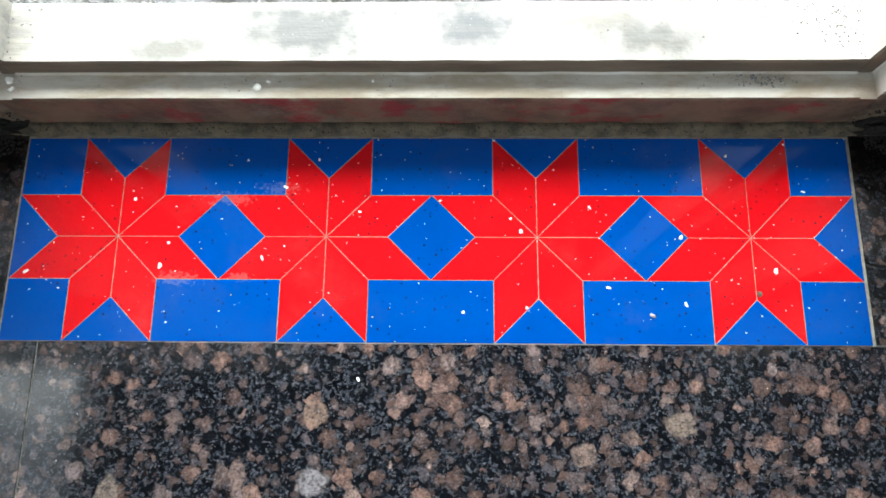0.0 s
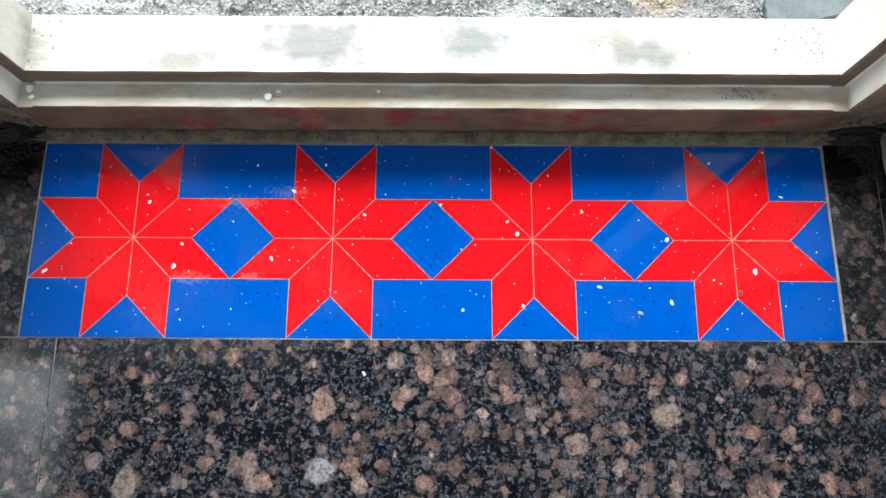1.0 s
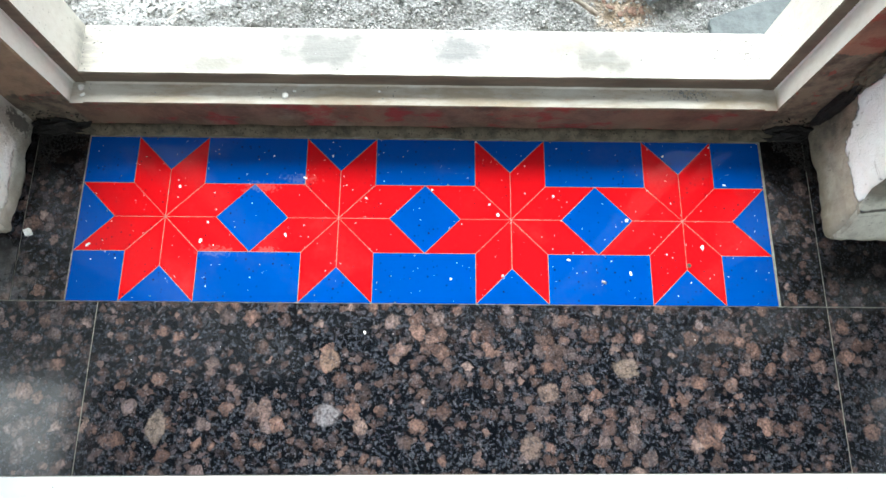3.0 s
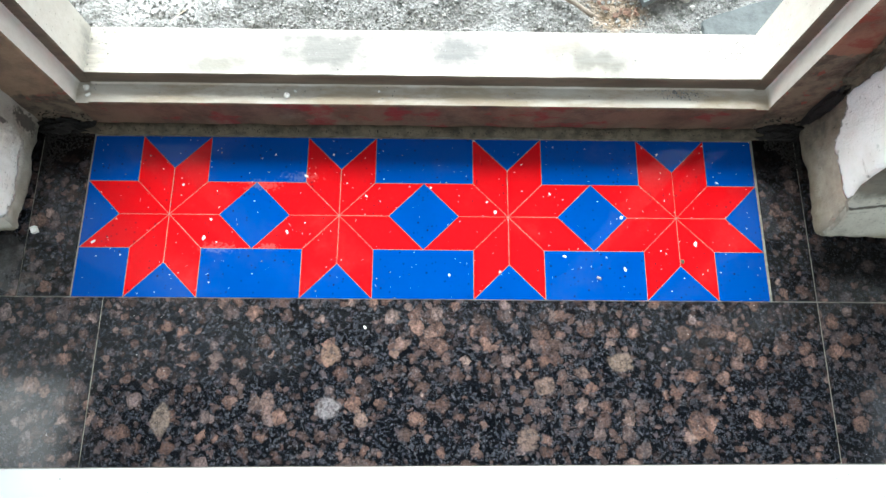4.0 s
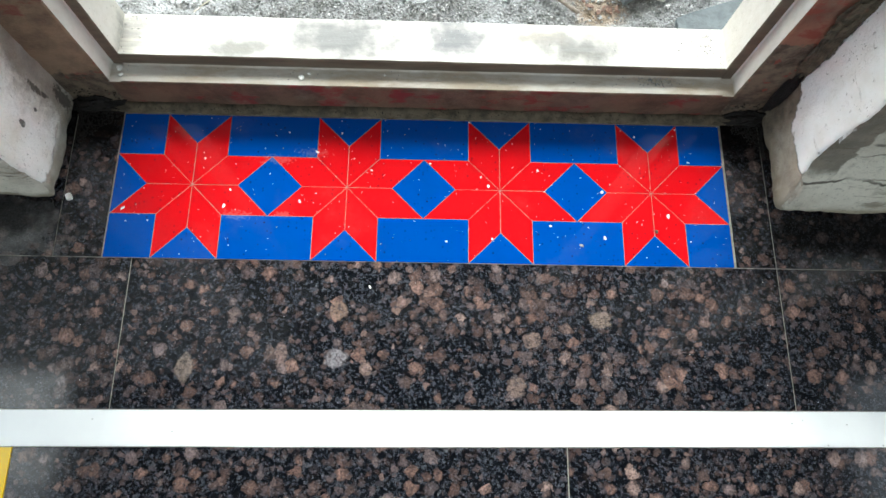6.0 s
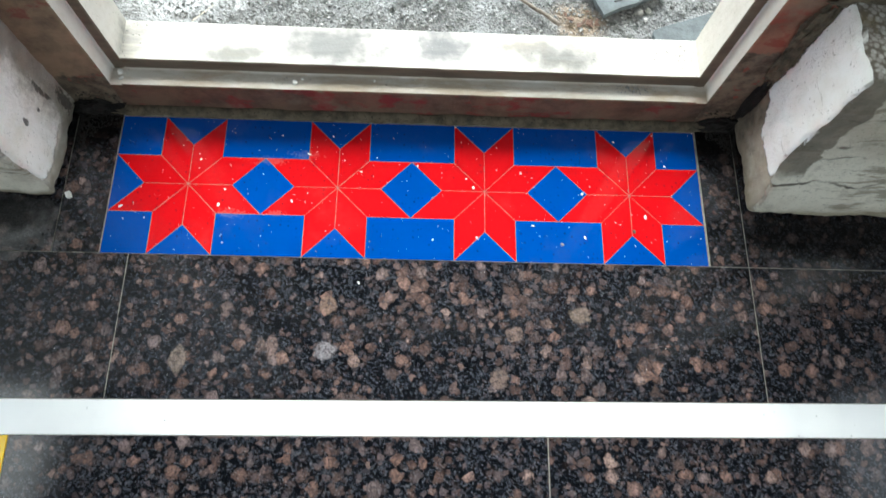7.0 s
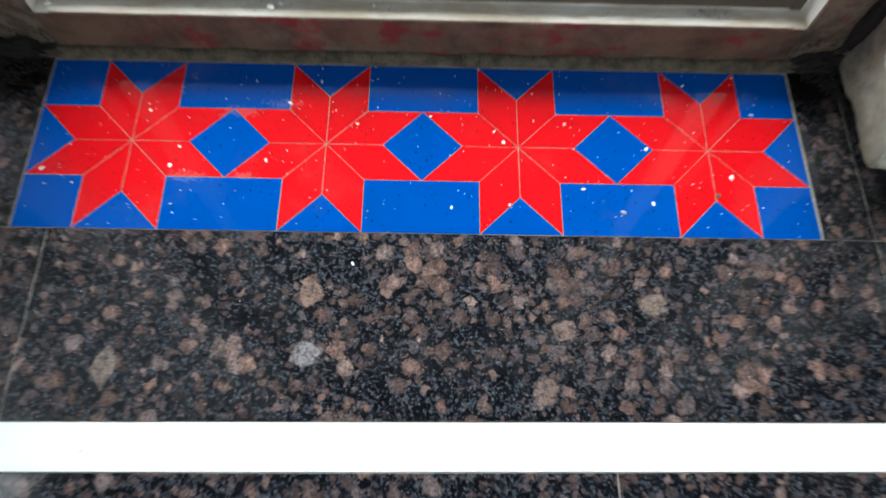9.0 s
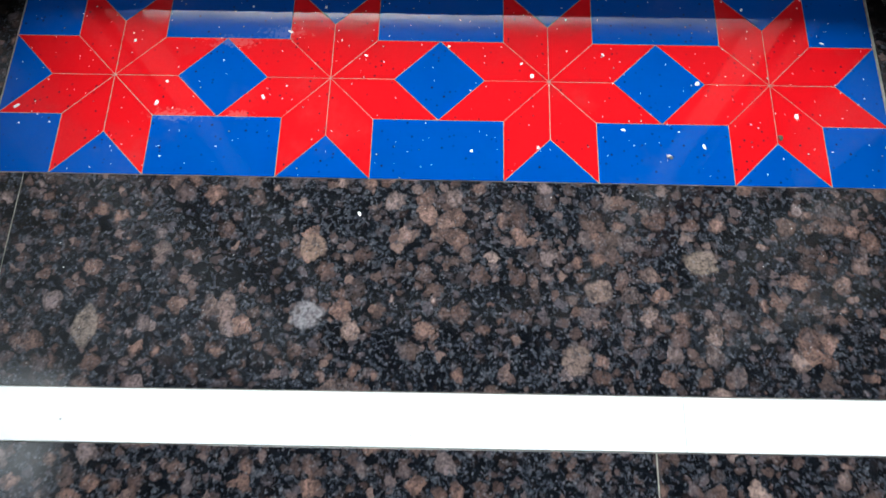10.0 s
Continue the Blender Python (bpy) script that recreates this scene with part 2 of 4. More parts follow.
def stained_wood(name, base, dark, red, amount, smear_to=0.0):
    """Primed timber face with red oxide showing through and mortar smears."""
    m = Nodes(name)
    x, y, z = m.xyz()
    c = m.mix(m.step(m.noise(16, 5, 0.65), 0.35, 0.7), base, dark)
    k = m.step(m.noise(24, 5, 0.6, vec=m.vmath("MULTIPLY", m.vmath("ADD", m.pos, (5, 0, 2)), (0.8, 1, 1.3))), 0.62 - amount, 0.70 - amount * 0.8)
    c = m.mix(m.math("MULTIPLY", k, 0.85), c, red)
    smear = m.step(m.noise(11, 5, 0.7, vec=m.vmath("ADD", m.pos, (1, 9, 4))), 0.55, 0.7, 0.0, 0.5)
    c = m.mix(smear, c, (0.20, 0.17, 0.12))
    if smear_to:
        edge = m.math("ADD", z, m.math("MULTIPLY", m.math("SUBTRACT", m.noise(13, 5, 0.7), 0.5), 0.16))
        crust = m.mix(m.step(m.noise(40, 5, 0.7), 0.35, 0.7), (0.17, 0.135, 0.092), (0.03, 0.024, 0.016))
        crust = m.mix(m.math("MULTIPLY", m.step(m.noise(55, 3, vec=m.vmath("ADD", m.pos, (2, 2, 2))), 0.64, 0.68), 0.8), crust, red)
        c = m.mix(m.step(edge, smear_to - 0.004, smear_to + 0.004, 0.92, 0.0), c, crust)
    m.set(Base_Color=c, Roughness=0.75)
    m.bump(m.math("ADD", m.noise(70, 5, 0.7), m.noise(260, 3)), 0.5, 0.002)
    return m.mat


def raw_brown():
    m = Nodes("brown_undercoat")
    c = m.mix(m.step(m.noise(30, 5, 0.65, vec=m.vmath("MULTIPLY", m.pos, (0.2, 1, 1))), 0.3, 0.7), (0.16, 0.122, 0.086), (0.085, 0.062, 0.044))
    m.set(Base_Color=c, Roughness=0.7).bump(m.noise(160, 4), 0.4, 0.0015)
    return m.mat


def plaster(name, side):
    """Old cement render, smeared and cracked; the reveal carries a skin of white putty with a ragged edge. side: -1 for the low wall, 1 for the tall one."""
    m = Nodes(name)
    x, y, z = m.xyz()
    nx, ny, nz = m.normal()
    big, mid, grit = m.noise(7, 5, 0.6), m.noise(34, 5, 0.65), m.noise(240, 4, 0.7)
    wob = m.math("MULTIPLY", m.math("SUBTRACT", m.noise(17, 4, 0.62), 0.5), 0.12)
    wob2 = m.math("MULTIPLY", m.math("SUBTRACT", m.noise(11, 5, 0.66, vec=m.vmath("ADD", m.pos, (4, 7, 1))), 0.5), 0.16)
    brown = m.mix(m.step(mid, 0.3, 0.7), (0.055, 0.043, 0.029), (0.22, 0.18, 0.13))
    # front: pale grey render, a brown band along the corner, an olive lip at the foot, cracks along the trowel's way
    cement = m.mix(m.step(big, 0.38, 0.66), (0.66, 0.62, 0.52), (0.47, 0.42, 0.33))
    cement = m.mix(m.step(mid, 0.50, 0.70, 0.0, 0.5), cement, (0.30, 0.27, 0.21))
    trowel = m.noise(20, 5, 0.7, vec=m.vmath("MULTIPLY", m.pos, (0.22, 1, 1.7)))
    cement = m.mix(m.step(trowel, 0.54, 0.62, 0.0, 0.75), cement, (0.20, 0.165, 0.115))
    sag = m.math("ADD", z, m.math("MULTIPLY", m.math("SUBTRACT", m.noise(9, 4, 0.6, vec=m.vmath("MULTIPLY", m.pos, (1, 1, 0.2))), 0.5), 0.06))
    crack = 0.0
    for h, w in ((0.085, 0.0018), (0.145, 0.0022), (0.185, 0.0032), (0.255, 0.0020)):
        line = m.step(m.math("ABSOLUTE", m.math("SUBTRACT", sag, h)), w * 0.4, w * 1.6, 1.0, 0.0)
        crack = m.math("MAXIMUM", crack, m.math("MULTIPLY", line, m.step(m.noise(13, 3), 0.42, 0.58)))
    cement = m.mix(m.math("MULTIPLY", crack, 0.85), cement, (0.075, 0.06, 0.042))
    edge = 0.622 if side < 0 else 0.60
    corner = m.step(m.math("ADD", m.math("ABSOLUTE", x), m.math("MULTIPLY", wob2, 0.5)), edge, edge + 0.004, 1.0, 0.0)
    corner = m.math("MULTIPLY", corner, m.step(m.math("ADD", z, m.math("MULTIPLY", wob2, 0.5)), 0.085, 0.11))
    cement = m.mix(m.math("MULTIPLY", corner, 0.85 if side < 0 else 0.25), cement, m.mix(m.step(mid, 0.3, 0.7), (0.10, 0.085, 0.062), (0.20, 0.17, 0.125)))
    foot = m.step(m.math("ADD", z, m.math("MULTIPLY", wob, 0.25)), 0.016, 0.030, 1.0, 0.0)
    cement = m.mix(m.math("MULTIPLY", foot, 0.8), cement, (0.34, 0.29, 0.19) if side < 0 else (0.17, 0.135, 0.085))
    # unseen upper fronts: right darkened, left paled, to set the floor's reflected haze
    if side < 0:
        cement = m.mix(m.step(m.math("ADD", z, wob), 0.36, 0.40), cement, m.mix(m.step(mid, 0.3, 0.7), (0.12, 0.11, 0.095), (0.07, 0.064, 0.054)))
    else:
        cement = m.mix(m.step(m.math("ADD", z, wob), 0.44, 0.52), cement, m.mix(m.step(mid, 0.3, 0.7), (0.78, 0.77, 0.74), (0.66, 0.65, 0.62)))
    # worn top: pebbly concrete
    pebble, tone = m.voronoi(130)
    rubble = m.mix(m.xyz(tone)[0], (0.26, 0.24, 0.21), (0.46, 0.44, 0.40))
    rubble = m.mix(m.step(m.math("ADD", pebble, m.math("MULTIPLY", mid, 0.5)), 0.6, 0.95), rubble, (0.13, 0.11, 0.085))
    olive = m.step(m.noise(10, 4, 0.6, vec=m.vmath("ADD", m.pos, (8, 3, 1))), 0.42, 0.58)
    rubble = m.mix(m.math("MULTIPLY", olive, 0.75), rubble, (0.17, 0.135, 0.065))
    cement = m.mix(m.step(nz, 0.6, 0.8), cement, rubble)
    cement = m.mix(m.step(grit, 0.56, 0.70, 0.0, 0.6), cement, (0.09, 0.078, 0.06))
    # reveal
    facing = m.step(m.math("MULTIPLY", nx, side), 0.50, 0.72)
    sand = m.mix(m.step(m.noise(22, 4), 0.40, 0.68), (0.74, 0.71, 0.63), (0.52, 0.475, 0.39))
    # browner towards the door frame, and brown at the foot
    inward_brown = m.step(m.math("ADD", y, wob2), 0.175, 0.235)
    foot_brown = m.step(m.math("ADD", z, m.math("MULTIPLY", wob2, 0.35)), 0.024, 0.044, 0.85 if side < 0 else 0.55, 0.0)
    sand = m.mix(foot_brown, sand, brown)
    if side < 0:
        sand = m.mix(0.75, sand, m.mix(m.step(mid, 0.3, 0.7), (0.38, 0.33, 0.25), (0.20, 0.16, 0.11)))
        sand = m.mix(m.math("MULTIPLY", inward_brown, 0.9), sand, brown)
        rise = m.math("MULTIPLY", m.math("MAXIMUM", m.math("SUBTRACT", y, 0.2), 0.0), 0.7)
        low = m.step(m.math("ADD", m.math("SUBTRACT", z, rise), m.math("MULTIPLY", wob, 0.5)), 0.088, 0.093)
        back = m.step(m.math("ADD", y, m.math("MULTIPLY", wob, 0.5)), 0.258, 0.262, 1.0, 0.0)
        lip = m.step(m.math("ADD", y, m.math("MULTIPLY", wob, 0.5)), 0.119, 0.124)
        skin = m.math("MULTIPLY", m.math("MULTIPLY", low, back), lip)
        white = m.mix(m.step(m.noise(15, 5, 0.65), 0.42, 0.72, 0.0, 0.8), (0.94, 0.95, 0.925), (0.85, 0.845, 0.79))
    else:
        sand = m.mix(m.math("MULTIPLY", inward_brown, 0.55), sand, brown)
        low = m.step(m.math("ADD", z, m.math("MULTIPLY", wob, 0.8)), 0.040, 0.048)
        back = m.step(m.math("ADD", y, m.math("MULTIPLY", wob2, 0.8)), 0.195, 0.240, 1.0, 0.0)
        skin = m.math("MULTIPLY", low, back)
        wash = m.step(m.math("ADD", y, m.math("MULTIPLY", wob2, 1.3)), 0.15, 0.25, 0.0, 0.6)
        white = m.mix(m.step(m.noise(13, 5, 0.65), 0.40, 0.70, 0.0, 0.9), (0.95, 0.935, 0.88), (0.84, 0.80, 0.70))
    if side > 0:
        white = m.mix(m.math("MULTIPLY", wash, m.step(m.noise(70, 5, 0.75), 0.38, 0.62)), white, (0.30, 0.265, 0.20))
    d, cc = m.voronoi(150, m.vmath("MULTIPLY", m.vmath("ADD", m.pos, m.scaled(m.noise(60, 3, out=1), (0.02, 0.02, 0.02))), (1, 1, 0.45)))
    pit = m.math("MULTIPLY", m.step(d, 0.08, 0.24, 1.0, 0.0), m.step(m.xyz(cc)[1], 0.70, 0.82))
    white = m.mix(m.math("MULTIPLY", pit, 0.55), white, (0.22, 0.19, 0.155))
    scratch = m.noise(48, 4, 0.7, vec=m.vmath("MULTIPLY", m.pos, (1, 0.35, 2.2)))
    white = m.mix(m.step(scratch, 0.63, 0.70, 0.0, 0.45), white, (0.34, 0.31, 0.27))
    if side < 0:
        skin = m.math("MULTIPLY", skin, m.math("SUBTRACT", 1.0, m.blob(1.03, 0.16, 0.85, 0.05, 0.2, 0.10, 0.6, 0.3, 16)))
    inner = m.mix(skin, sand, white)
    c = m.mix(facing, cement, inner)
    speck, tone2 = m.voronoi(260)
    soot = m.math("MULTIPLY", m.step(speck, 0.12, 0.34, 1.0, 0.0), m.step(m.xyz(tone2)[0], 0.74, 0.82))
    soot = m.math("MULTIPLY", soot, m.step(m.noise(12, 4, 0.65, vec=m.vmath("ADD", m.pos, (6, 2, 3))), 0.46, 0.66, 0.0, 0.6))
    c = m.mix(soot, c, (0.085, 0.07, 0.05))
    if side > 0:
        for by, bz, sy, sz in ((0.228, 0.112, 0.005, 0.026), (0.165, 0.125, 0.006, 0.007), (0.25, 0.045, 0.012, 0.03), (0.20, 0.10, 0.003, 0.004)):
            c = m.mix(m.math("MULTIPLY", m.blob(-0.582, by, bz, 0.05, sy, sz, 1.3, 0.25, 150), 0.85), c, (0.06, 0.05, 0.04))
    m.set(Base_Color=c, Roughness=0.88)
    h = m.math("ADD", m.math("ADD", mid, m.math("MULTIPLY", m.noise(14, 3), 0.8)), m.math("MULTIPLY", grit, 0.5))
    h = m.math("ADD", h, m.math("MULTIPLY", m.math("MULTIPLY", skin, facing), 0.8))
    m.bump(m.math("SUBTRACT", h, m.mix(facing, m.t_grey(crack), m.t_grey(m.math("MULTIPLY", pit, 0.6)))), 0.8, 0.006)
    return m.mat


def plain_plaster(name, a, b):
    m = Nodes(name)
    m.set(Base_Color=m.mix(m.step(m.noise(5, 6, 0.65), 0.35, 0.7), a, b), Roughness=0.9).bump(m.noise(60, 5), 0.4, 0.003)
    return m.mat


def sandy():
    m = Nodes("gritty_cement_sand")
    d, cc = m.voronoi(230)
    n1, n2 = m.noise(6, 5, 0.6), m.noise(45, 5, 0.7)
    c = m.mix(m.step(n1, 0.35, 0.68), (0.235, 0.242, 0.255), (0.14, 0.142, 0.145))
    c = m.mix(m.step(n2, 0.46, 0.64, 0.0, 0.8), c, (0.05, 0.057, 0.052))
    c = m.mix(m.math("MULTIPLY", m.xyz(cc)[0], 0.25), c, (0.38, 0.38, 0.38))
    c = m.mix(m.blob(-0.43, 0.51, 0, 0.10, 0.05, 1, 0.9, 0.6, 22), c, (0.46, 0.47, 0.49))
    c = m.mix(m.math("MULTIPLY", m.blob(0.31, 0.485, 0, 0.05, 0.035, 1, 0.7, 0.6, 26), 0.6), c, (0.30, 0.21, 0.13))
    m.set(Base_Color=c, Roughness=0.95).bump(m.math("ADD", d, n2), 0.8, 0.004)
    return m.mat


def grains():
    m = Nodes("grit_grains")
    r = m.t.nodes.new("ShaderNodeNewGeometry").outputs["Random Per Island"]
    c = m.ramp(r, [(0.0, (0.11, 0.11, 0.11)), (0.25, (0.20, 0.202, 0.205)), (0.6, (0.28, 0.287, 0.297)), (0.93, (0.38, 0.388, 0.40)), (1.0, (0.50, 0.505, 0.52))])
    m.set(Base_Color=c, Roughness=0.95)
    return m.mat


def simple(name, a, b, scale=60, rough=0.8, bump=0.4):
    m = Nodes(name)
    m.set(Base_Color=m.mix(m.step(m.noise(scale, 5, 0.65), 0.35, 0.7), a, b), Roughness=rough).bump(m.noise(scale * 4, 4), bump, 0.002)
    return m.mat


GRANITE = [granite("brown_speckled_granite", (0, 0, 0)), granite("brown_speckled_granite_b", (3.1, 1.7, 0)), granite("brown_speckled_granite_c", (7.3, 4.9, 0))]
RED = glazed("red_glazed_tile", (0.56, 0.004, 0.009), (0.40, 0.002, 0.007))
BLUE = glazed("blue_glazed_tile", (0.001, 0.060, 0.315), (0.001, 0.037, 0.215))
GROUT = grouting("tan_grout", (0.40, 0.31, 0.23), (0.20, 0.155, 0.115))
CEMENT_GROUT = grouting("grey_grout", (0.33, 0.32, 0.27), (0.20, 0.19, 0.16))
PRIMER = primer_paint()
SILL_FACE = stained_wood("sill_front_timber", (0.15, 0.090, 0.056), (0.055, 0.032, 0.020), (0.17, 0.010, 0.012), 0.09)
JAMB_FACE = stained_wood("jamb_front_timber", (0.26, 0.18, 0.115), (0.10, 0.066, 0.042), (0.18, 0.055, 0.036), 0.02, 0.10)
MULLION_FACE = stained_wood("mullion_front_timber", (0.27, 0.120, 0.075), (0.15, 0.062, 0.040), (0.22, 0.036, 0.022), 0.12, 0.22)
UNDERCOAT = raw_brown()
PLASTER_R, PLASTER_L = plaster("render_with_putty_patch", -1), plaster("render_with_old_putty", 1)
RENDER = plain_plaster("grey_cement_render", (0.15, 0.145, 0.13), (0.095, 0.09, 0.08))
SAND, GRAINS = sandy(), grains()
SLATE = simple("grey_slate", (0.105, 0.125, 0.14), (0.065, 0.077, 0.088), 45, 0.7)
STONE = simple("broken_concrete", (0.42, 0.43, 0.42), (0.26, 0.26, 0.25), 70, 0.95, 0.7)
LIME = simple("lime_plaster", (0.88, 0.87, 0.84), (0.70, 0.67, 0.62), 150, 0.9)
TWIG = simple("dry_twig", (0.22, 0.19, 0.165), (0.12, 0.10, 0.085), 90, 0.9)
STRAW = simple("pale_straw", (0.60, 0.57, 0.50), (0.46, 0.43, 0.36), 90, 0.8)
LEAF = simple("dry_red_brown_scrap", (0.15, 0.085, 0.062), (0.08, 0.05, 0.04), 90, 0.85)
MORTAR = simple("dirty_mortar", (0.135, 0.108, 0.072), (0.050, 0.040, 0.027), 55, 0.95, 0.8)
NEAR_BLACK = simple("near_black", (0.014, 0.011, 0.009), (0.006, 0.005, 0.004), 90, 0.95, 0.8)


def strip_stone(name, a, b):
    m = Nodes(name)
    c = m.mix(m.step(m.noise(8, 4), 0.4, 0.7), a, b)
    d, cc = m.voronoi(120)
    k = m.math("MULTIPLY", m.step(d, 0.06, 0.18, 1.0, 0.0), m.step(m.xyz(cc)[0], 0.93, 0.96))
    c = m.mix(m.math("MULTIPLY", k, 0.7), c, (0.10, 0.09, 0.08))
    m.set(Base_Color=c, Roughness=0.16)
    m.bump(m.noise(10, 2), 0.03, 0.004)
    return m.mat


WHITE = strip_stone("white_polished_strip", (0.86, 0.87, 0.87), (0.80, 0.81, 0.82))
YELLOW = strip_stone("yellow_polished_strip", (0.80, 0.50, 0.005), (0.70, 0.42, 0.004))


# ---- building helpers ----
def mesh_of(name, bm, mats, smooth=False):
    me = bpy.data.meshes.new(name)
    bm.normal_update()
    bm.to_mesh(me)
    bm.free()
    for m in mats if isinstance(mats, (list, tuple)) else [mats]:
        me.materials.append(m)
    if smooth:
        for f in me.polygons:
            f.use_smooth = True
    return me


def part(name, bm, mats, parent=None, label="", smooth=False, at=None):
    ob = new(name, mesh_of(name, bm, mats, smooth))
    if parent:
        ob.parent = parent
    if at is not None:
        ob.matrix_basis = at
    if label:
        tagged(ob, label)
    return ob


def inset(poly, d):
    """A convex counter-clockwise polygon with each side moved in by d."""
    n, out = len(poly), []
    for i in range(n):
        a, b, c = Vector(poly[i - 1]), Vector(poly[i]), Vector(poly[(i + 1) % n])
        u, v = (b - a).normalized(), (c - b).normalized()
        nu, nv = Vector((-u.y, u.x)), Vector((-v.y, v.x))
        k = d / max(0.05, 1 + nu.dot(nv))
        out.append(tuple(b + (nu + nv) * k))
    return out


def tile(poly, gap, z1, z0=-0.012, chamfer=0.00025):
    """A flat piece with a small chamfer round its top."""
    bm = bmesh.new()
    p0, p1 = inset(poly, gap), inset(poly, gap + chamfer)
    rings = [[bm.verts.new((x, y, z)) for x, y in p] for p, z in ((p0, z0), (p0, z1 - chamfer * 0.6), (p1, z1))]
    n = len(poly)
    for lo, hi in zip(rings, rings[1:]):
        for i in range(n):
            bm.faces.new((lo[i], lo[(i + 1) % n], hi[(i + 1) % n], hi[i]))
    bm.faces.new(rings[2])
    bm.faces.new(rings[0][::-1])
    return bm


def rect(x0, x1, y0, y1):
    return [(x0, y0), (x1, y0), (x1, y1), (x0, y1)]


def box(bm, x0, x1, y0, y1, z0, z1):
    m = Matrix.LocRotScale(((x0 + x1) / 2, (y0 + y1) / 2, (z0 + z1) / 2), None, (x1 - x0, y1 - y0, z1 - z0))
    return bmesh.ops.create_cube(bm, size=1, matrix=m)["verts"]


def span(*stops):
    """Coordinates from (end, step) pairs, starting at the first value."""
    out = [stops[0]]
    for end, step in stops[1:]:
        n = max(1, round((end - out[-1]) / step))
        a = out[-1]
        out += [a + (end - a) * (i + 1) / n for i in range(n)]
    return out


def rough_block(xs, ys, zs, radius, amp, freq=18.0, seed=0.0, bend=None):
    """A block with a worn surface: rounded, chipped edges and uneven faces."""
    bm, at = bmesh.new(), {}
    lo, hi = Vector((xs[0], ys[0], zs[0])), Vector((xs[-1], ys[-1], zs[-1]))
    off = Vector((seed, seed * 1.7, seed * 0.6))

    def vert(p):
        key = tuple(round(v, 5) for v in p)
        if key not in at:
            p = Vector(p)
            r = radius * (0.7 + 1.1 * max(0.0, noise.noise(p * 30 + off) + 0.25))
            q = Vector([min(max(v, a + r), b - r) for v, a, b in zip(p, lo, hi)])
            d = p - q
            if d.length > r:
                p = q + d.normalized() * r
            p = p + noise.noise_vector(p * freq + off) * amp + noise.noise_vector(p * freq * 4 + off) * amp * 0.45
            at[key] = bm.verts.new(bend(p) if bend else p)
        return at[key]

    for a, b, fixed, flip in ((xs, ys, zs, 2), (ys, zs, xs, 0), (zs, xs, ys, 1)):
        for end, v in enumerate((fixed[0], fixed[-1])):
            for i in range(len(a) - 1):
                for j in range(len(b) - 1):
                    quad = []
                    for s, t in ((a[i], b[j]), (a[i + 1], b[j]), (a[i + 1], b[j + 1]), (a[i], b[j + 1])):
                        c = [0, 0, 0]
                        c[flip], c[(flip + 1) % 3], c[(flip + 2) % 3] = v, s, t
                        quad.append(vert(c))
                    if len(set(quad)) == 4:
                        try:
                            bm.faces.new(quad if end else quad[::-1])
                        except ValueError:
                            pass
    return bm


def lump(size, seed, detail=2, squash=(1, 1, 1), facet=0.5, wild=0.07):
    """A broken stone: an icosphere cut by random planes and roughened."""
    rng = random.Random(seed)
    bm = bmesh.new()
    bmesh.ops.create_icosphere(bm, subdivisions=detail, radius=1)
    cuts = [(Vector((rng.gauss(0, 1), rng.gauss(0, 1), rng.gauss(0, 1))).normalized(), rng.uniform(min(facet, 0.85), max(facet, 0.85))) for _ in range(9)]
    for v in bm.verts:
        p = v.co.copy()
        for n, d in cuts:
            over = p.dot(n) - d
            if over > 0:
                p -= n * over
        p += noise.noise_vector(p * 2.5 + Vector((seed, 0, 0))) * wild + noise.noise_vector(p * 7 + Vector((seed, 0, 0))) * wild * 0.6
        v.co = Vector((p.x * squash[0], p.y * squash[1], p.z * squash[2])) * size
    return bm


def profile(points, a, b, turn, mats_of):
    """A bar with a constant section, drawn from a to b along one axis; turn() sets section and length into the world."""
    bm = bmesh.new()
    n = len(points)
    cuts = 48
    rings = []
    for k in range(cuts + 1):
        s = a + (b - a) * k / cuts
        ring = []
        for u, v in points:
            p = Vector(turn(u, v, s))
            p += noise.noise_vector(p * 25) * 0.0006
            ring.append(bm.verts.new(p))
        rings.append(ring)
    for r0, r1 in zip(rings, rings[1:]):
        for i in range(n):
            f = bm.faces.new((r0[i], r0[(i + 1) % n], r1[(i + 1) % n], r1[i]))
            f.material_index = mats_of[i]
    for r in (rings[0], rings[-1]):
        bm.faces.new(r)
    bmesh.ops.recalc_face_normals(bm, faces=bm.faces)
    return bm


def eased(pts, r):
    """Round off the corners of a closed section a little; returns points and the side that each one starts."""
    out, side = [], []
    n = len(pts)
    for i in range(n):
        a, b, c = Vector(pts[i - 1]), Vector(pts[i]), Vector(pts[(i + 1) % n])
        out += [tuple(b + (a - b).normalized() * r), tuple(b + (c - b).normalized() * r)]
        side += [(i - 1) % n, i]
    return out, side


# ---- ground outside: one sheet to the horizon ----
def swell(x, y):
    p = Vector((x, y, 0))
    near = 1.0 / (1.0 + max(0.0, y - 2.0) * 0.3)
    h = noise.noise(p * 3.1) * 0.014 + noise.noise(p * 9 + Vector((4, 0, 0))) * 0.007 + noise.noise(p * 34) * 0.006 + noise.noise(p * 80) * 0.0045
    return GROUND + h * near


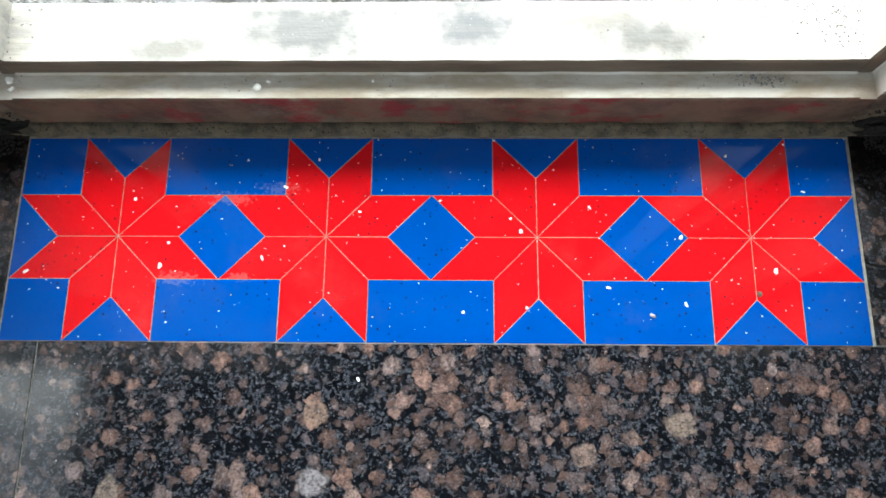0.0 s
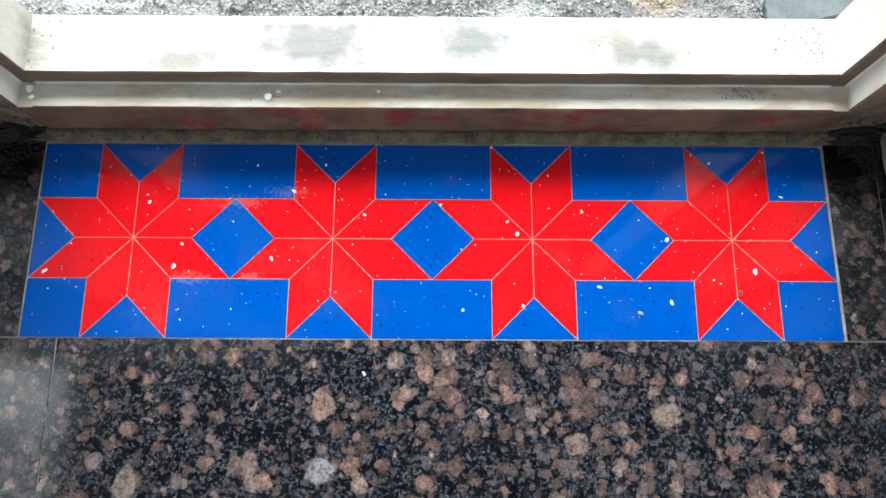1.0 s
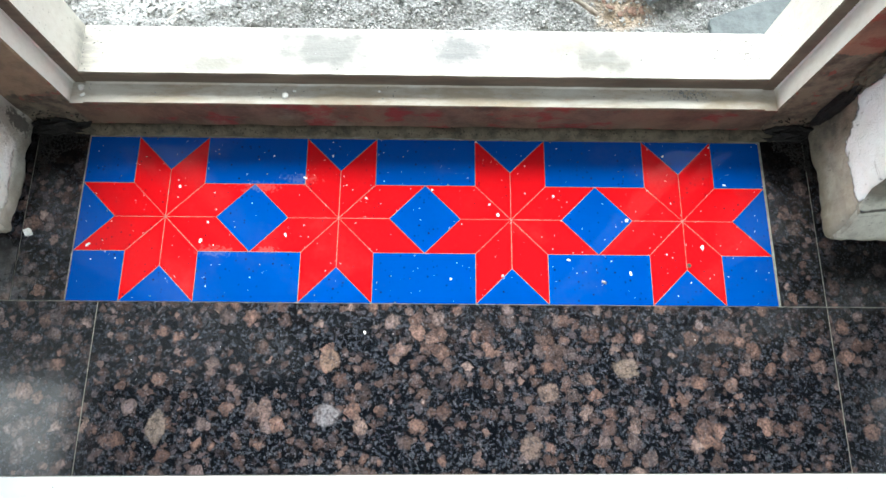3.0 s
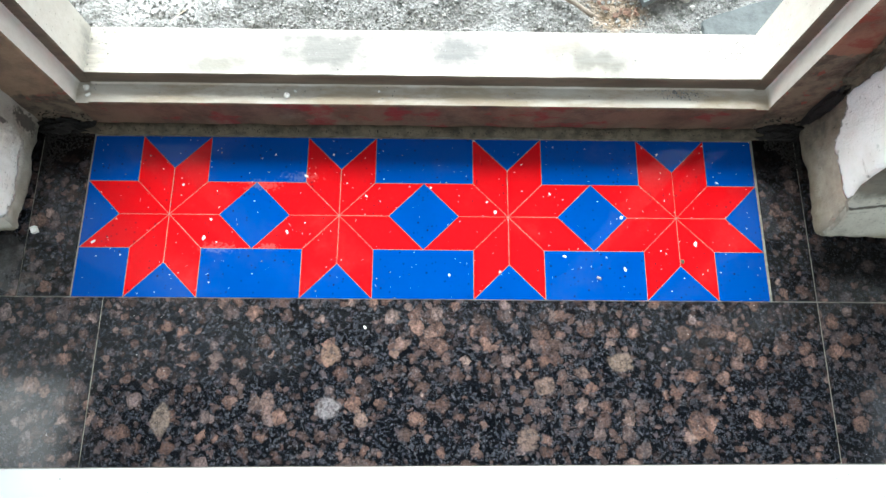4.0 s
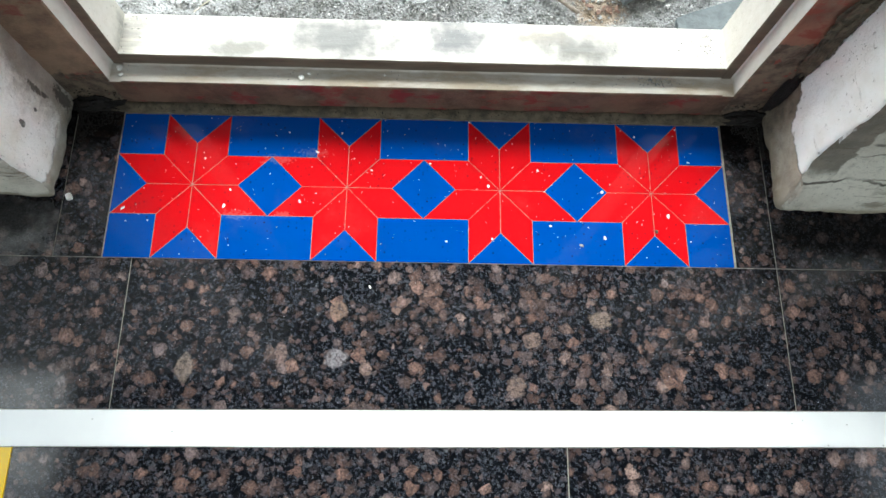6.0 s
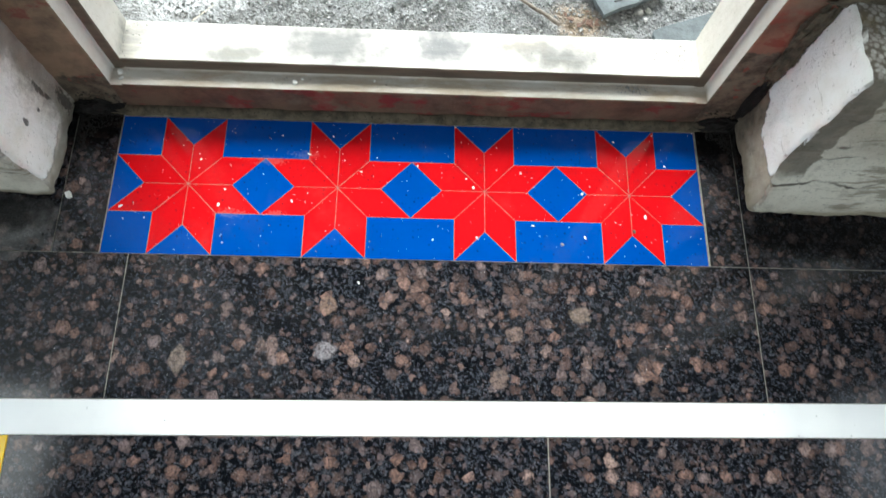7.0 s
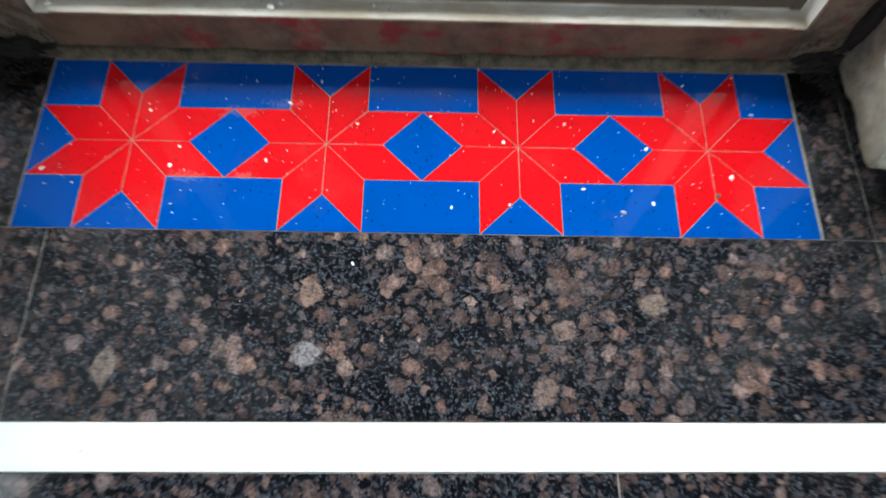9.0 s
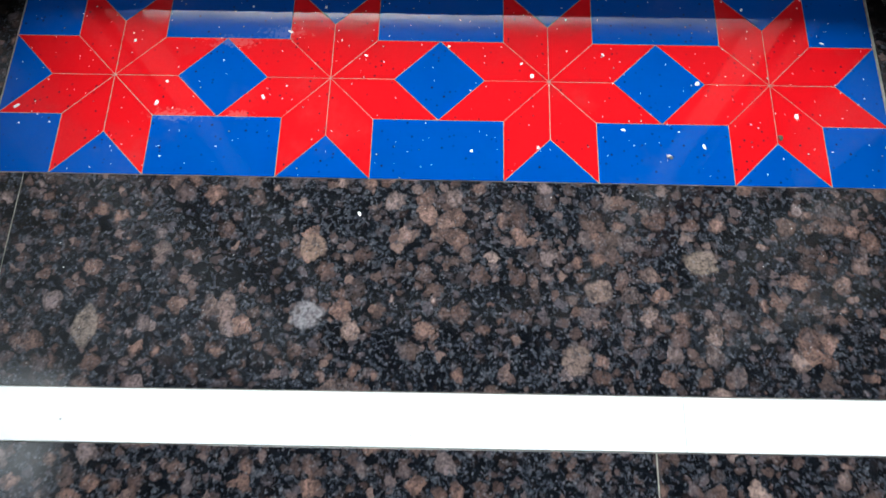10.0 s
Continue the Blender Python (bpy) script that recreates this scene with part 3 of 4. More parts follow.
def ground_sheet():
    xs = span(-900, (-60, 120), (-5, 8), (-1.0, 0.4), (1.0, 0.010), (5, 0.4), (60, 8), (900, 120))
    ys = span(-1500, (-80, 200), (-12, 12), (-3, 1.2), (0.32, 0.4)) + span(0.36, (1.15, 0.010), (3, 0.15), (12, 1.2), (80, 12), (1500, 200))
    bm = bmesh.new()
    rows = [[bm.verts.new((x, y, (GROUND - 0.125 if y < 0.35 else swell(x, y) if abs(x) < 6 and y < 14 else GROUND))) for x in xs] for y in ys]
    for r0, r1 in zip(rows, rows[1:]):
        for i in range(len(xs) - 1):
            bm.faces.new((r0[i], r0[i + 1], r1[i + 1], r1[i]))
    return bm


GROUND = 0.0
tagged(part("ground", ground_sheet(), SAND, smooth=True), "rough grey ground of sand and cement grit outside the door", "ground", kind="structure")


def grit(name, spots, material, seed, label, category):
    """Loose grains, joined into one mesh."""
    rng = random.Random(seed)
    base = [(-0.52, -0.3, -0.3), (0.55, -0.28, -0.32), (0.02, 0.6, -0.3), (0.03, 0.02, 0.62), (-0.5, 0.35, 0.15), (0.45, 0.38, 0.2)]
    faces = [(0, 2, 1), (0, 1, 3), (1, 5, 3), (1, 2, 5), (2, 4, 5), (0, 4, 2), (0, 3, 4), (3, 5, 4)]
    vs, fs = [], []
    for x, y, z, s in spots:
        k = len(vs)
        q = Euler((rng.uniform(0, 6.3), rng.uniform(0, 6.3), rng.uniform(0, 6.3))).to_matrix()
        for b in base:
            p = q @ Vector(b) * s
            vs.append((x + p.x * rng.uniform(0.8, 1.2), y + p.y * rng.uniform(0.8, 1.2), z + p.z * 0.8))
        fs += [tuple(k + i for i in f) for f in faces]
    me = bpy.data.meshes.new(name)
    me.from_pydata(vs, [], fs)
    me.materials.append(material)
    return tagged(new(name, me), label, category, kind="stuff")


rng = random.Random(11)
spots = []
while len(spots) < 27000:
    x, y = rng.uniform(-0.85, 0.85), 0.385 + 0.62 * rng.random() ** 1.2
    if noise.noise(Vector((x * 14, y * 14, 2))) + rng.uniform(-0.5, 0.5) < -0.15:
        continue
    s = 0.0026 + 0.0034 * rng.random() ** 2.5
    if rng.random() < 0.012:
        s = rng.uniform(0.006, 0.0095)
    spots.append((x, y, swell(x, y) + s * 0.2, s))
grit("gravel", spots, GRAINS, 3, "loose grey grit and small gravel strewn on the ground", "gravel")

# ---- floor: bed, granite slabs, strips ----
floor_bm = bmesh.new()
box(floor_bm, -2.4, 2.4, -3.4, 0.40, -0.12, -0.0014)
floor = tagged(part("floor", floor_bm, CEMENT_GROUT), "polished brown speckled granite floor with pale grey joints", "floor", kind="structure")
J = 0.0009


STRIP_Y = (-0.2795, -0.2275)


def level(x, y):
    """The inlaid strip and what butts on it run slightly out of square."""
    return (x, y + 0.0088 * x) if -0.30 < y < -0.20 else (x, y)


def slab(x0, x1, y0, y1, k=0, name="granite_slab", z=0.0, mat=None, joint=J):
    quad = [level(x0, y0), level(x1, y0), level(x1, y1), level(x0, y1)]
    return part(name, tile(quad, joint, z, -0.012, 0.0004), mat or GRANITE[k], floor)


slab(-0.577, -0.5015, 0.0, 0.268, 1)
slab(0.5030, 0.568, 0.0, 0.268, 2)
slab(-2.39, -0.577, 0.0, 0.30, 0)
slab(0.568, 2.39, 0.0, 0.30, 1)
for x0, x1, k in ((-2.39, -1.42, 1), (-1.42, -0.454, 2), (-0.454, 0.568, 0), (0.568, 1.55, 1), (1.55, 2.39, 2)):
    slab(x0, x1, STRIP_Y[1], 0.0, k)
for x0, x1 in ((-2.39, -1.5), (-1.5, 0.247), (0.247, 1.6), (1.6, 2.39)):
    slab(x0, x1, *STRIP_Y, 0, "white_strip", 0.0006, WHITE, 0.0004)
for y0, y1 in ((-1.30, STRIP_Y[0]), (-2.35, -1.30), (-3.39, -2.35)):
    slab(-0.637, -0.582, y0, y1, 0, "yellow_strip", 0.0006, YELLOW)
for j, (y0, y1) in enumerate(((-0.95, STRIP_Y[0]), (-1.9, -0.95), (-2.65, -1.9), (-3.39, -2.65))):
    for x0, x1, k in ((-2.39, -1.5, 2), (-1.5, -0.637, 0), (-0.582, 0.218, 1), (0.218, 1.02, 2), (1.02, 1.9, 0), (1.9, 2.39, 1)):
        slab(x0, x1, y0, y1, (k + j) % 3)

# ---- star mosaic threshold ----
S = 0.25
H = S / 2
T = H * math.tan(radians(22.5))
A = H - T
mosaic = tagged(new("star_mosaic"), "threshold panel of red eight-pointed stars on blue glazed tile", "tile panel", kind="structure")
bed = bmesh.new()
box(bed, -0.5, 0.5, 0.0, 0.2505, -0.014, -0.0003)
part("grout_bed", bed, GROUT, mosaic, "tan grout showing between the tiles")
GAP = 0.0004


def rot(p, k):
    a = radians(45 * k)
    return (p[0] * math.cos(a) - p[1] * math.sin(a), p[0] * math.sin(a) + p[1] * math.cos(a))


def moved(poly, x, y):
    return [(px + x, py + y) for px, py in poly]


def ccw(poly):
    area = sum(a[0] * b[1] - b[0] * a[1] for a, b in zip(poly, poly[1:] + poly[:1]))
    return poly if area > 0 else poly[::-1]


rng = random.Random(5)


def piece(name, poly, mat):
    ob = part(name, tile(ccw(poly), GAP * rng.uniform(0.75, 1.25), rng.uniform(-0.0001, 0.0001)), mat, mosaic)
    return ob


for k in range(4):
    cx, cy = -0.375 + 0.25 * k, H
    for i in range(8):
        tip = rot((H, T), i)
        lozenge = [(0, 0), rot((A, 0), i), tip, rot((A, 0), i + 1)]
        piece("red_lozenge", moved(lozenge, cx, cy), RED)
    piece("blue_triangle", moved([(-T, -H), (T, -H), (0, -A)], cx, cy), BLUE)
    piece("blue_triangle", moved([(-T, H), (T, H), (0, A)], cx, cy), BLUE)
for k in range(3):
    x = -0.25 + 0.25 * k
    piece("blue_rectangle", rect(x - A, x + A, 0, A), BLUE)
    piece("blue_rectangle", rect(x - A, x + A, S - A, S), BLUE)
    piece("blue_diamond", [(x - T, H), (x, H - T), (x + T, H), (x, H + T)], BLUE)
for sx in (-1, 1):
    piece("blue_square", [(sx * 0.5, 0), (sx * (0.5 - A), 0), (sx * (0.5 - A), A), (sx * 0.5, A)], BLUE)
    piece("blue_square", [(sx * 0.5, S - A), (sx * (0.5 - A), S - A), (sx * (0.5 - A), S), (sx * 0.5, S)], BLUE)
    piece("blue_triangle", [(sx * 0.5, H - T), (sx * (0.5 - T), H), (sx * 0.5, H + T)], BLUE)

# ---- door frame and window frame, rebated timber ----
Y0, Y1, Y2 = 0.267, 0.300, 0.376
ZL, ZT = 0.071, 0.096
XI, XR, XO = 0.479, 0.498, 0.585
HEAD = 2.12
door_frame = tagged(new("door_frame"), "worn white-primed timber door frame with a rebate and raised sill", "door frame", kind="structure")


def section(pts, r=0.0022):
    return eased(pts, r)


def sill_bar(x0, x1, z, name, parent):
    pts = [(Y0, z), (Y0, z + ZL), (Y1, z + ZL), (Y1, z + ZT), (Y2, z + ZT), (Y2, z)]
    ring, side = section(pts)
    look_of = [1, 0, 2, 0, 0, 0]
    bm = profile(ring, x0, x1, lambda u, v, s: (s, u, v), [look_of[i] for i in side])
    return part(name, bm, [PRIMER, SILL_FACE, UNDERCOAT], parent, "white primer over brown and red undercoat")


def post(x_in, x_reb, x_out, z0, z1, face, name, parent, far=None):
    """An upright with a rebate on the side of x_in, and on the far side too if far gives its two x."""
    if far:
        pts = [(x_reb, Y0), (x_reb, Y1), (x_in, Y1), (x_in, Y2), (far[1], Y2), (far[1], Y1), (far[0], Y1), (far[0], Y0)]
        look_of = [0, 2, 0, 0, 0, 2, 0, 1]
    else:
        pts = [(x_reb, Y0), (x_reb, Y1), (x_in, Y1), (x_in, Y2), (x_out, Y2), (x_out, Y0)]
        look_of = [0, 2, 0, 0, 0, 1]
    ring, side = section(pts)
    bm = profile(ring, z0, z1, lambda u, v, s: (u, v, s), [look_of[i] for i in side])
    return part(name, bm, [PRIMER, face, UNDERCOAT], parent)


sill_bar(-XI - 0.001, XI + 0.001, 0.0, "sill", door_frame)
post(-XI, -XR, -0.64, 0.0, HEAD, JAMB_FACE, "jamb", door_frame)
post(XI, XR, 0, 0.0, HEAD, MULLION_FACE, "mullion", door_frame, far=(XO, XO + 0.019))
head_pts = [(Y0, HEAD), (Y0, HEAD - 0.07), (Y1, HEAD - 0.07), (Y1, HEAD - 0.095), (Y2, HEAD - 0.095), (Y2, HEAD)]
ring, side = section(head_pts)
part("head", profile(ring, -XI, 1.035, lambda u, v, s: (s, u, v), [0] * len(ring)), [PRIMER], door_frame)
# front corners of the sill run on between the jambs' front faces
for x0, x1 in ((-0.4985, -0.4795), (0.4795, 0.4985)):
    bm = bmesh.new()
    box(bm, x0, x1, Y0 + 0.0005, Y1, 0.0, ZL - 0.0004)
    bm.normal_update()
    for f in bm.faces:
        f.material_index = 1 if f.normal.z > 0.5 else 0
    part("sill_end", bm, [SILL_FACE, PRIMER], door_frame)

WZ = 0.340
window_frame = tagged(new("window_frame"), "reddish brown timber window frame with a white rebate, beside the door", "window frame", kind="structure")
sill_bar(XO + 0.0195, 0.936, WZ, "window_sill", window_frame)
post(0.936, 0.955, 1.05, WZ, HEAD, JAMB_FACE, "window_jamb", window_frame)

# ---- walls, with thickness and real openings ----
def lean(p):
    """The render of the low wall stands out at its foot and falls back above it."""
    t = min(max((p.z - 0.012) / 0.13, 0.0), 1.0)
    k = min(max((0.27 - p.y) / 0.175, 0.0), 1.0)
    return p + Vector((0, 0.040 * t * t * (3 - 2 * t) * k, 0))


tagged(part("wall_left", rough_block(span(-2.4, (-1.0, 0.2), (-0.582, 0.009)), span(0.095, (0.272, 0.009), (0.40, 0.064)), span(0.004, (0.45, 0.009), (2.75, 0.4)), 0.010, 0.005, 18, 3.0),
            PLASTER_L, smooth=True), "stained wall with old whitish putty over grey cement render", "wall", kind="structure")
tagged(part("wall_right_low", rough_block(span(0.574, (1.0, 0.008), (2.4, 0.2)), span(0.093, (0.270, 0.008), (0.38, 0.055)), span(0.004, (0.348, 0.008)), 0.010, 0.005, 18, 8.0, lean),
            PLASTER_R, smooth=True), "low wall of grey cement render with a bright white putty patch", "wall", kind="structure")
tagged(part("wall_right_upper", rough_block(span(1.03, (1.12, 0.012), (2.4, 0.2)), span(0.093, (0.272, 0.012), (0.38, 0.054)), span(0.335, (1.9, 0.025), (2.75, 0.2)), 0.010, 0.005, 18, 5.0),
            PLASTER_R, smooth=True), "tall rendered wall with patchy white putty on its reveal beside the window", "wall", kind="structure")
# unseen walls added to close the place in; low ones let sky light past
for name, dims in (("wall_over_door", (-0.585, 1.03, 0.095, 0.38, HEAD, 2.75)),
                   ("wall_west", (-2.55, -2.4, -3.4, 0.38, -0.13, 0.3)), ("wall_east", (2.4, 2.55, -3.4, 0.38, -0.13, 0.3)),
                   ("wall_back", (-2.4, 2.4, -3.55, -3.4, -0.13, 1.2))):
    bm = bmesh.new()
    box(bm, *dims)
    tagged(part(name, bm, RENDER), "plain unseen grey cement rendered wall", "wall", kind="structure")

# unseen slabs overhead, sized to shape the sky light and floor reflections
bm = bmesh.new()
box(bm, -1.95, 2.4, -2.4, 0.38, 2.75, 2.90)
tagged(part("ceiling", bm, RENDER), "plain unseen grey concrete slab over the inner side of the door, limits the sky light", "ceiling", kind="structure")
bm = bmesh.new()
box(bm, -3.2, 3.2, 0.38, 2.3, 2.752, 2.898)
tagged(part("outer_slab", bm, RENDER), "plain unseen grey concrete slab outside the door, blocks the high sky", "roof", kind="structure")

# mortar along the sill's foot; near-black dirt lumps also deepen the corners' shade
def fillet(x0, x1, y0, y1, h, seed):
    bm, rows, n = bmesh.new(), [], 90
    for i in range(n + 1):
        x = x0 + (x1 - x0) * i / n
        w = noise.noise(Vector((x * 22, seed, 0))) * 0.003 + noise.noise(Vector((x * 80, seed, 3))) * 0.0015
        hh = h * (1 + 0.5 * noise.noise(Vector((x * 17, seed, 9))))
        rows.append([bm.verts.new(p) for p in ((x, y0 + w, -0.001), (x, y0 + w + 0.001, 0.003), (x, (y0 + y1) / 2, hh * 0.55), (x, y1, hh), (x, y1, -0.001))])
    for a, b in zip(rows, rows[1:]):
        for i in range(4):
            bm.faces.new((a[i], b[i], b[i + 1], a[i + 1]))
    bmesh.ops.recalc_face_normals(bm, faces=bm.faces)
    return bm


tagged(part("mortar_fillet", fillet(-0.585, 0.578, 0.2525, 0.2685, 0.010, 1.0), MORTAR, smooth=True), "dirty olive mortar bead along the foot of the sill", "mortar", kind="structure")
for x, y, z, sx, sy, sz, sd, mat in ((0.545, 0.264, 0.004, 0.040, 0.012, 0.024, 21, NEAR_BLACK), (-0.548, 0.264, 0.004, 0.040, 0.012, 0.020, 22, NEAR_BLACK),
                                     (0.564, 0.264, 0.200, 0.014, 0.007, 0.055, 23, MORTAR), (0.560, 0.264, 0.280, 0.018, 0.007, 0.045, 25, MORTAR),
                                     (0.62, 0.262, 0.345, 0.06, 0.012, 0.018, 26, MORTAR), (0.568, 0.264, 0.09, 0.012, 0.007, 0.05, 28, NEAR_BLACK)):
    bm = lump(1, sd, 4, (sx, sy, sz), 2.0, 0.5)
    tagged(part("dark_lump", bm, mat, at=pose(x, y, z)), "crumbling dark lump stuck against the door frame", "mortar", "mortar remains")

rng = random.Random(19)
spots = []
for side in (-1, 1):
    for _ in range(1500):
        u, v = rng.random() ** 1.6, rng.random() ** 2.2
        x, y = side * (0.574 - 0.070 * u), 0.266 - 0.085 * v
        if u + v > 1.05 + 0.5 * noise.noise(Vector((x * 40, y * 40, side))):
            continue
        s = rng.uniform(0.0012, 0.0034)
        spots.append((x, y, s * 0.3 + 0.018 * max(0.0, 1 - u * 2.2 - v * 2.4) * rng.random(), s))
    for _ in range(160):
        s = rng.uniform(0.0010, 0.0030)
        spots.append((side * rng.uniform(0.50, 0.574), 0.2655 - 0.003 * rng.random(), 0.055 * rng.random() ** 3, s))
for _ in range(700):
    s = rng.uniform(0.0008, 0.0022)
    spots.append((rng.uniform(-0.5, 0.5), 0.266 - 0.012 * rng.random() ** 1.5, 0.004 + 0.006 * rng.random() ** 2, s))
grit("dirt_crumbs", spots, NEAR_BLACK, 8, "dark crumbs of dirt gathered along and beside the door sill", "dirt")
spots = []
for side, n in ((-1, 30), (1, 110)):
    for _ in range(n):
        s = rng.uniform(0.0007, 0.0022)
        spots.append((side * (0.477 - 0.075 * rng.random() ** 2), 0.304 + 0.068 * rng.random(), ZT + s * 0.2, s))
grit("sill_grit", spots, GRAINS, 9, "grey grit strewn on the ends of the white door sill", "grit")

# ---- loose things outside ----
def slate(poly, thick, seed):
    """A broken slate: split edges and a slightly stepped face."""
    bm = bmesh.new()
    r = random.Random(seed)
    pts = []
    for a, b in zip(poly, poly[1:] + poly[:1]):
        for k in range(6):
            t = k / 6
            pts.append((a[0] + (b[0] - a[0]) * t + r.uniform(-1, 1) * 0.0012, a[1] + (b[1] - a[1]) * t + r.uniform(-1, 1) * 0.0012))
    rings = [[bm.verts.new((x * s, y * s, z)) for x, y in pts] for s, z in ((0.96, 0), (1.0, thick * 0.35), (1.0, thick * 0.8), (0.985, thick))]
    n = len(pts)
    for lo, hi in zip(rings, rings[1:]):
        for i in range(n):
            bm.faces.new((lo[i], lo[(i + 1) % n], hi[(i + 1) % n], hi[i]))
    bm.faces.new(rings[-1])
    bm.faces.new(rings[0][::-1])
    return bm


slates = (("large broken piece of grey slate with chisel marks on the grit", [(-0.078, 0.007), (-0.050, -0.061), (0.077, -0.006), (0.052, 0.061)], (0.400, 0.546, 0.006, 2, -2, 0), 0.015),
          ("small broken piece of grey slate beside the larger one", [(-0.044, 0.000), (-0.009, -0.024), (0.037, 0.003), (0.019, 0.026)], (0.340, 0.594, 0.010, -3, 4, 0), 0.011),
          ("grey slate piece against the outer edge of the sill", [(-0.075, -0.028), (0.075, -0.02), (0.075, 0.034), (-0.068, 0.020)], (0.512, 0.446, 0.010, 4, -8, 10), 0.018))
for i, (label, poly, at, th) in enumerate(slates):
    piece_of = tagged(part("slate_piece", slate(poly, th, i + 1), SLATE, at=pose(*at)), label, "slate", "broken slates")
    for mx, my, ml, mr in ((-0.020, -0.030, 0.016, 12), (0.025, 0.004, 0.015, 15), (0.030, 0.038, 0.010, 20)) if i == 0 else ():
        bm = bmesh.new()
        box(bm, -ml / 2, ml / 2, -0.0009, 0.0009, 0, 0.0008)
        part("chisel_mark", bm, NEAR_BLACK, piece_of, "short dark chisel mark", at=pose(mx, my, th - 0.0004, 0, 0, mr))
for x, y, s, sd, sq, label in ((0.169, 0.588, 0.017, 1, (1.2, 0.8, 0.6), "pale rough pebble of broken concrete on the grit"), (-0.118, 0.650, 0.018, 2, (1, 1.1, 0.8), "pale blue-grey lump of broken concrete in a small heap"),
                               (-0.100, 0.618, 0.014, 3, (1.4, 0.7, 0.6), "grey flattish lump of broken concrete in a small heap"), (-0.140, 0.668, 0.012, 4, (1, 1, 0.8), "small pale lump of broken concrete in a small heap"),
                               (-0.096, 0.672, 0.013, 5, (1, 1, 0.7), "small pale lump of broken concrete in a small heap"), (0.235, 0.600, 0.009, 6, (1, 1.3, 0.7), "small grey stone on the grit"),
                               (0.425, 0.505, 0.010, 7, (1, 1, 0.8), "dark small stone beside the slate"), (0.445, 0.512, 0.008, 8, (1, 1, 0.8), "dark small stone beside the slate"), (0.060, 0.66, 0.008, 9, (1.5, 1, 0.7), "small grey stone on the grit"),
                               (-0.330, 0.63, 0.007, 10, (1.2, 1, 0.7), "small grey stone on the grit")):
    tagged(part("stone", lump(s, sd, 3, sq, 0.45), STONE, at=pose(x, y, swell(x, y) + s * sq[2] * 0.5, 0, 0, sd * 40)), label, "stone", "loose stones")


def stick(points, r0, r1, seed, sides=7):
    """A thin bent twig with a tapered round section."""
    bm, rings = bmesh.new(), []
    n = 14
    a, b = Vector(points[0]), Vector(points[1])
    d = (b - a).normalized()
    u = d.orthogonal().normalized()
    v = d.cross(u)
    for i in range(n + 1):
        t = i / n
        c = a.lerp(b, t) + noise.noise_vector(Vector((t * 3, seed, 0))) * (b - a).length * 0.035
        r = (r0 + (r1 - r0) * t) * (1 + 0.2 * noise.noise(Vector((t * 9, seed, 5))))
        rings.append([bm.verts.new(c + (u * math.cos(k * 2 * math.pi / sides) + v * math.sin(k * 2 * math.pi / sides)) * r) for k in range(sides)])
    for lo, hi in zip(rings, rings[1:]):
        for k in range(sides):
            bm.faces.new((lo[k], lo[(k + 1) % sides], hi[(k + 1) % sides], hi[k]))
    bm.faces.new(rings[0][::-1])
    bm.faces.new(rings[-1])
    return bm


for name, a, b, r0, r1, mat, label in (("twig", (0.194, 0.517, 0.016), (0.268, 0.460, 0.014), 0.0032, 0.0042, TWIG, "short dry grey-brown twig lying on the grit"),
                                       ("straw", (-0.212, 0.570, 0.012), (-0.203, 0.612, 0.014), 0.0012, 0.0009, STRAW, "single pale straw lying on the grit"),
                                       ("straw", (-0.405, 0.440, 0.014), (-0.372, 0.478, 0.012), 0.0013, 0.0010, STRAW, "single pale straw lying near the sill"),
                                       ("twig", (0.095, 0.655, 0.014), (0.160, 0.668, 0.016), 0.0016, 0.0014, TWIG, "thin dry twig lying on the grit"),
                                       ("straw", (0.335, 0.640, 0.012), (0.352, 0.675, 0.012), 0.0012, 0.0009, STRAW, "single pale straw lying beside the slate")):
    tagged(part(name, stick((a, b), r0, r1, a[0] * 10), mat, smooth=True), label, name)
rng = random.Random(8)
for i in range(16):
    x, y = 0.318 + rng.gauss(0, 0.02), 0.482 + rng.gauss(0, 0.010)
    s = rng.uniform(0.003, 0.007)
    tagged(part("dry_scrap", lump(s, 40 + i, 2, (1.3, 0.8, 0.3), 0.3, 0.3), LEAF, at=pose(x, y, swell(x, y) + 0.004, 0, 0, i * 50)), "dry red-brown scrap of leaf or rust on the grit", "scrap", "dry scraps")

# ---- crumbs on the sill ----
rng = random.Random(21)
spots = []
for cx, cy, sx, sy, n, z in ((-0.483, 0.285, 0.008, 0.010, 26, ZL), (0.372, 0.292, 0.030, 0.007, 130, ZL), (0.462, 0.345, 0.012, 0.018, 45, ZT), (0.40, 0.352, 0.045, 0.018, 35, ZT),
                             (-0.462, 0.35, 0.012, 0.018, 14, ZT), (-0.20, 0.284, 0.03, 0.008, 14, ZL), (0.05, 0.352, 0.022, 0.010, 14, ZT), (0.0, 0.288, 0.32, 0.009, 28, ZL), (0.0, 0.34, 0.32, 0.02, 22, ZT)):
    for _ in range(n):
        s = rng.uniform(0.0008, 0.0024)
        x, y = rng.gauss(cx, sx * 0.7), min(max(rng.gauss(cy, sy * 0.7), (Y0 if z == ZL else Y1) + 0.003), (Y1 if z == ZL else Y2) - 0.003)
        if abs(x) < 0.475:
            spots.append((x, y, z + s * 0.4, s))
grit("sill_crumbs", spots, GRAINS, 4, "fine crumbs of mortar scattered on the sill", "crumbs")
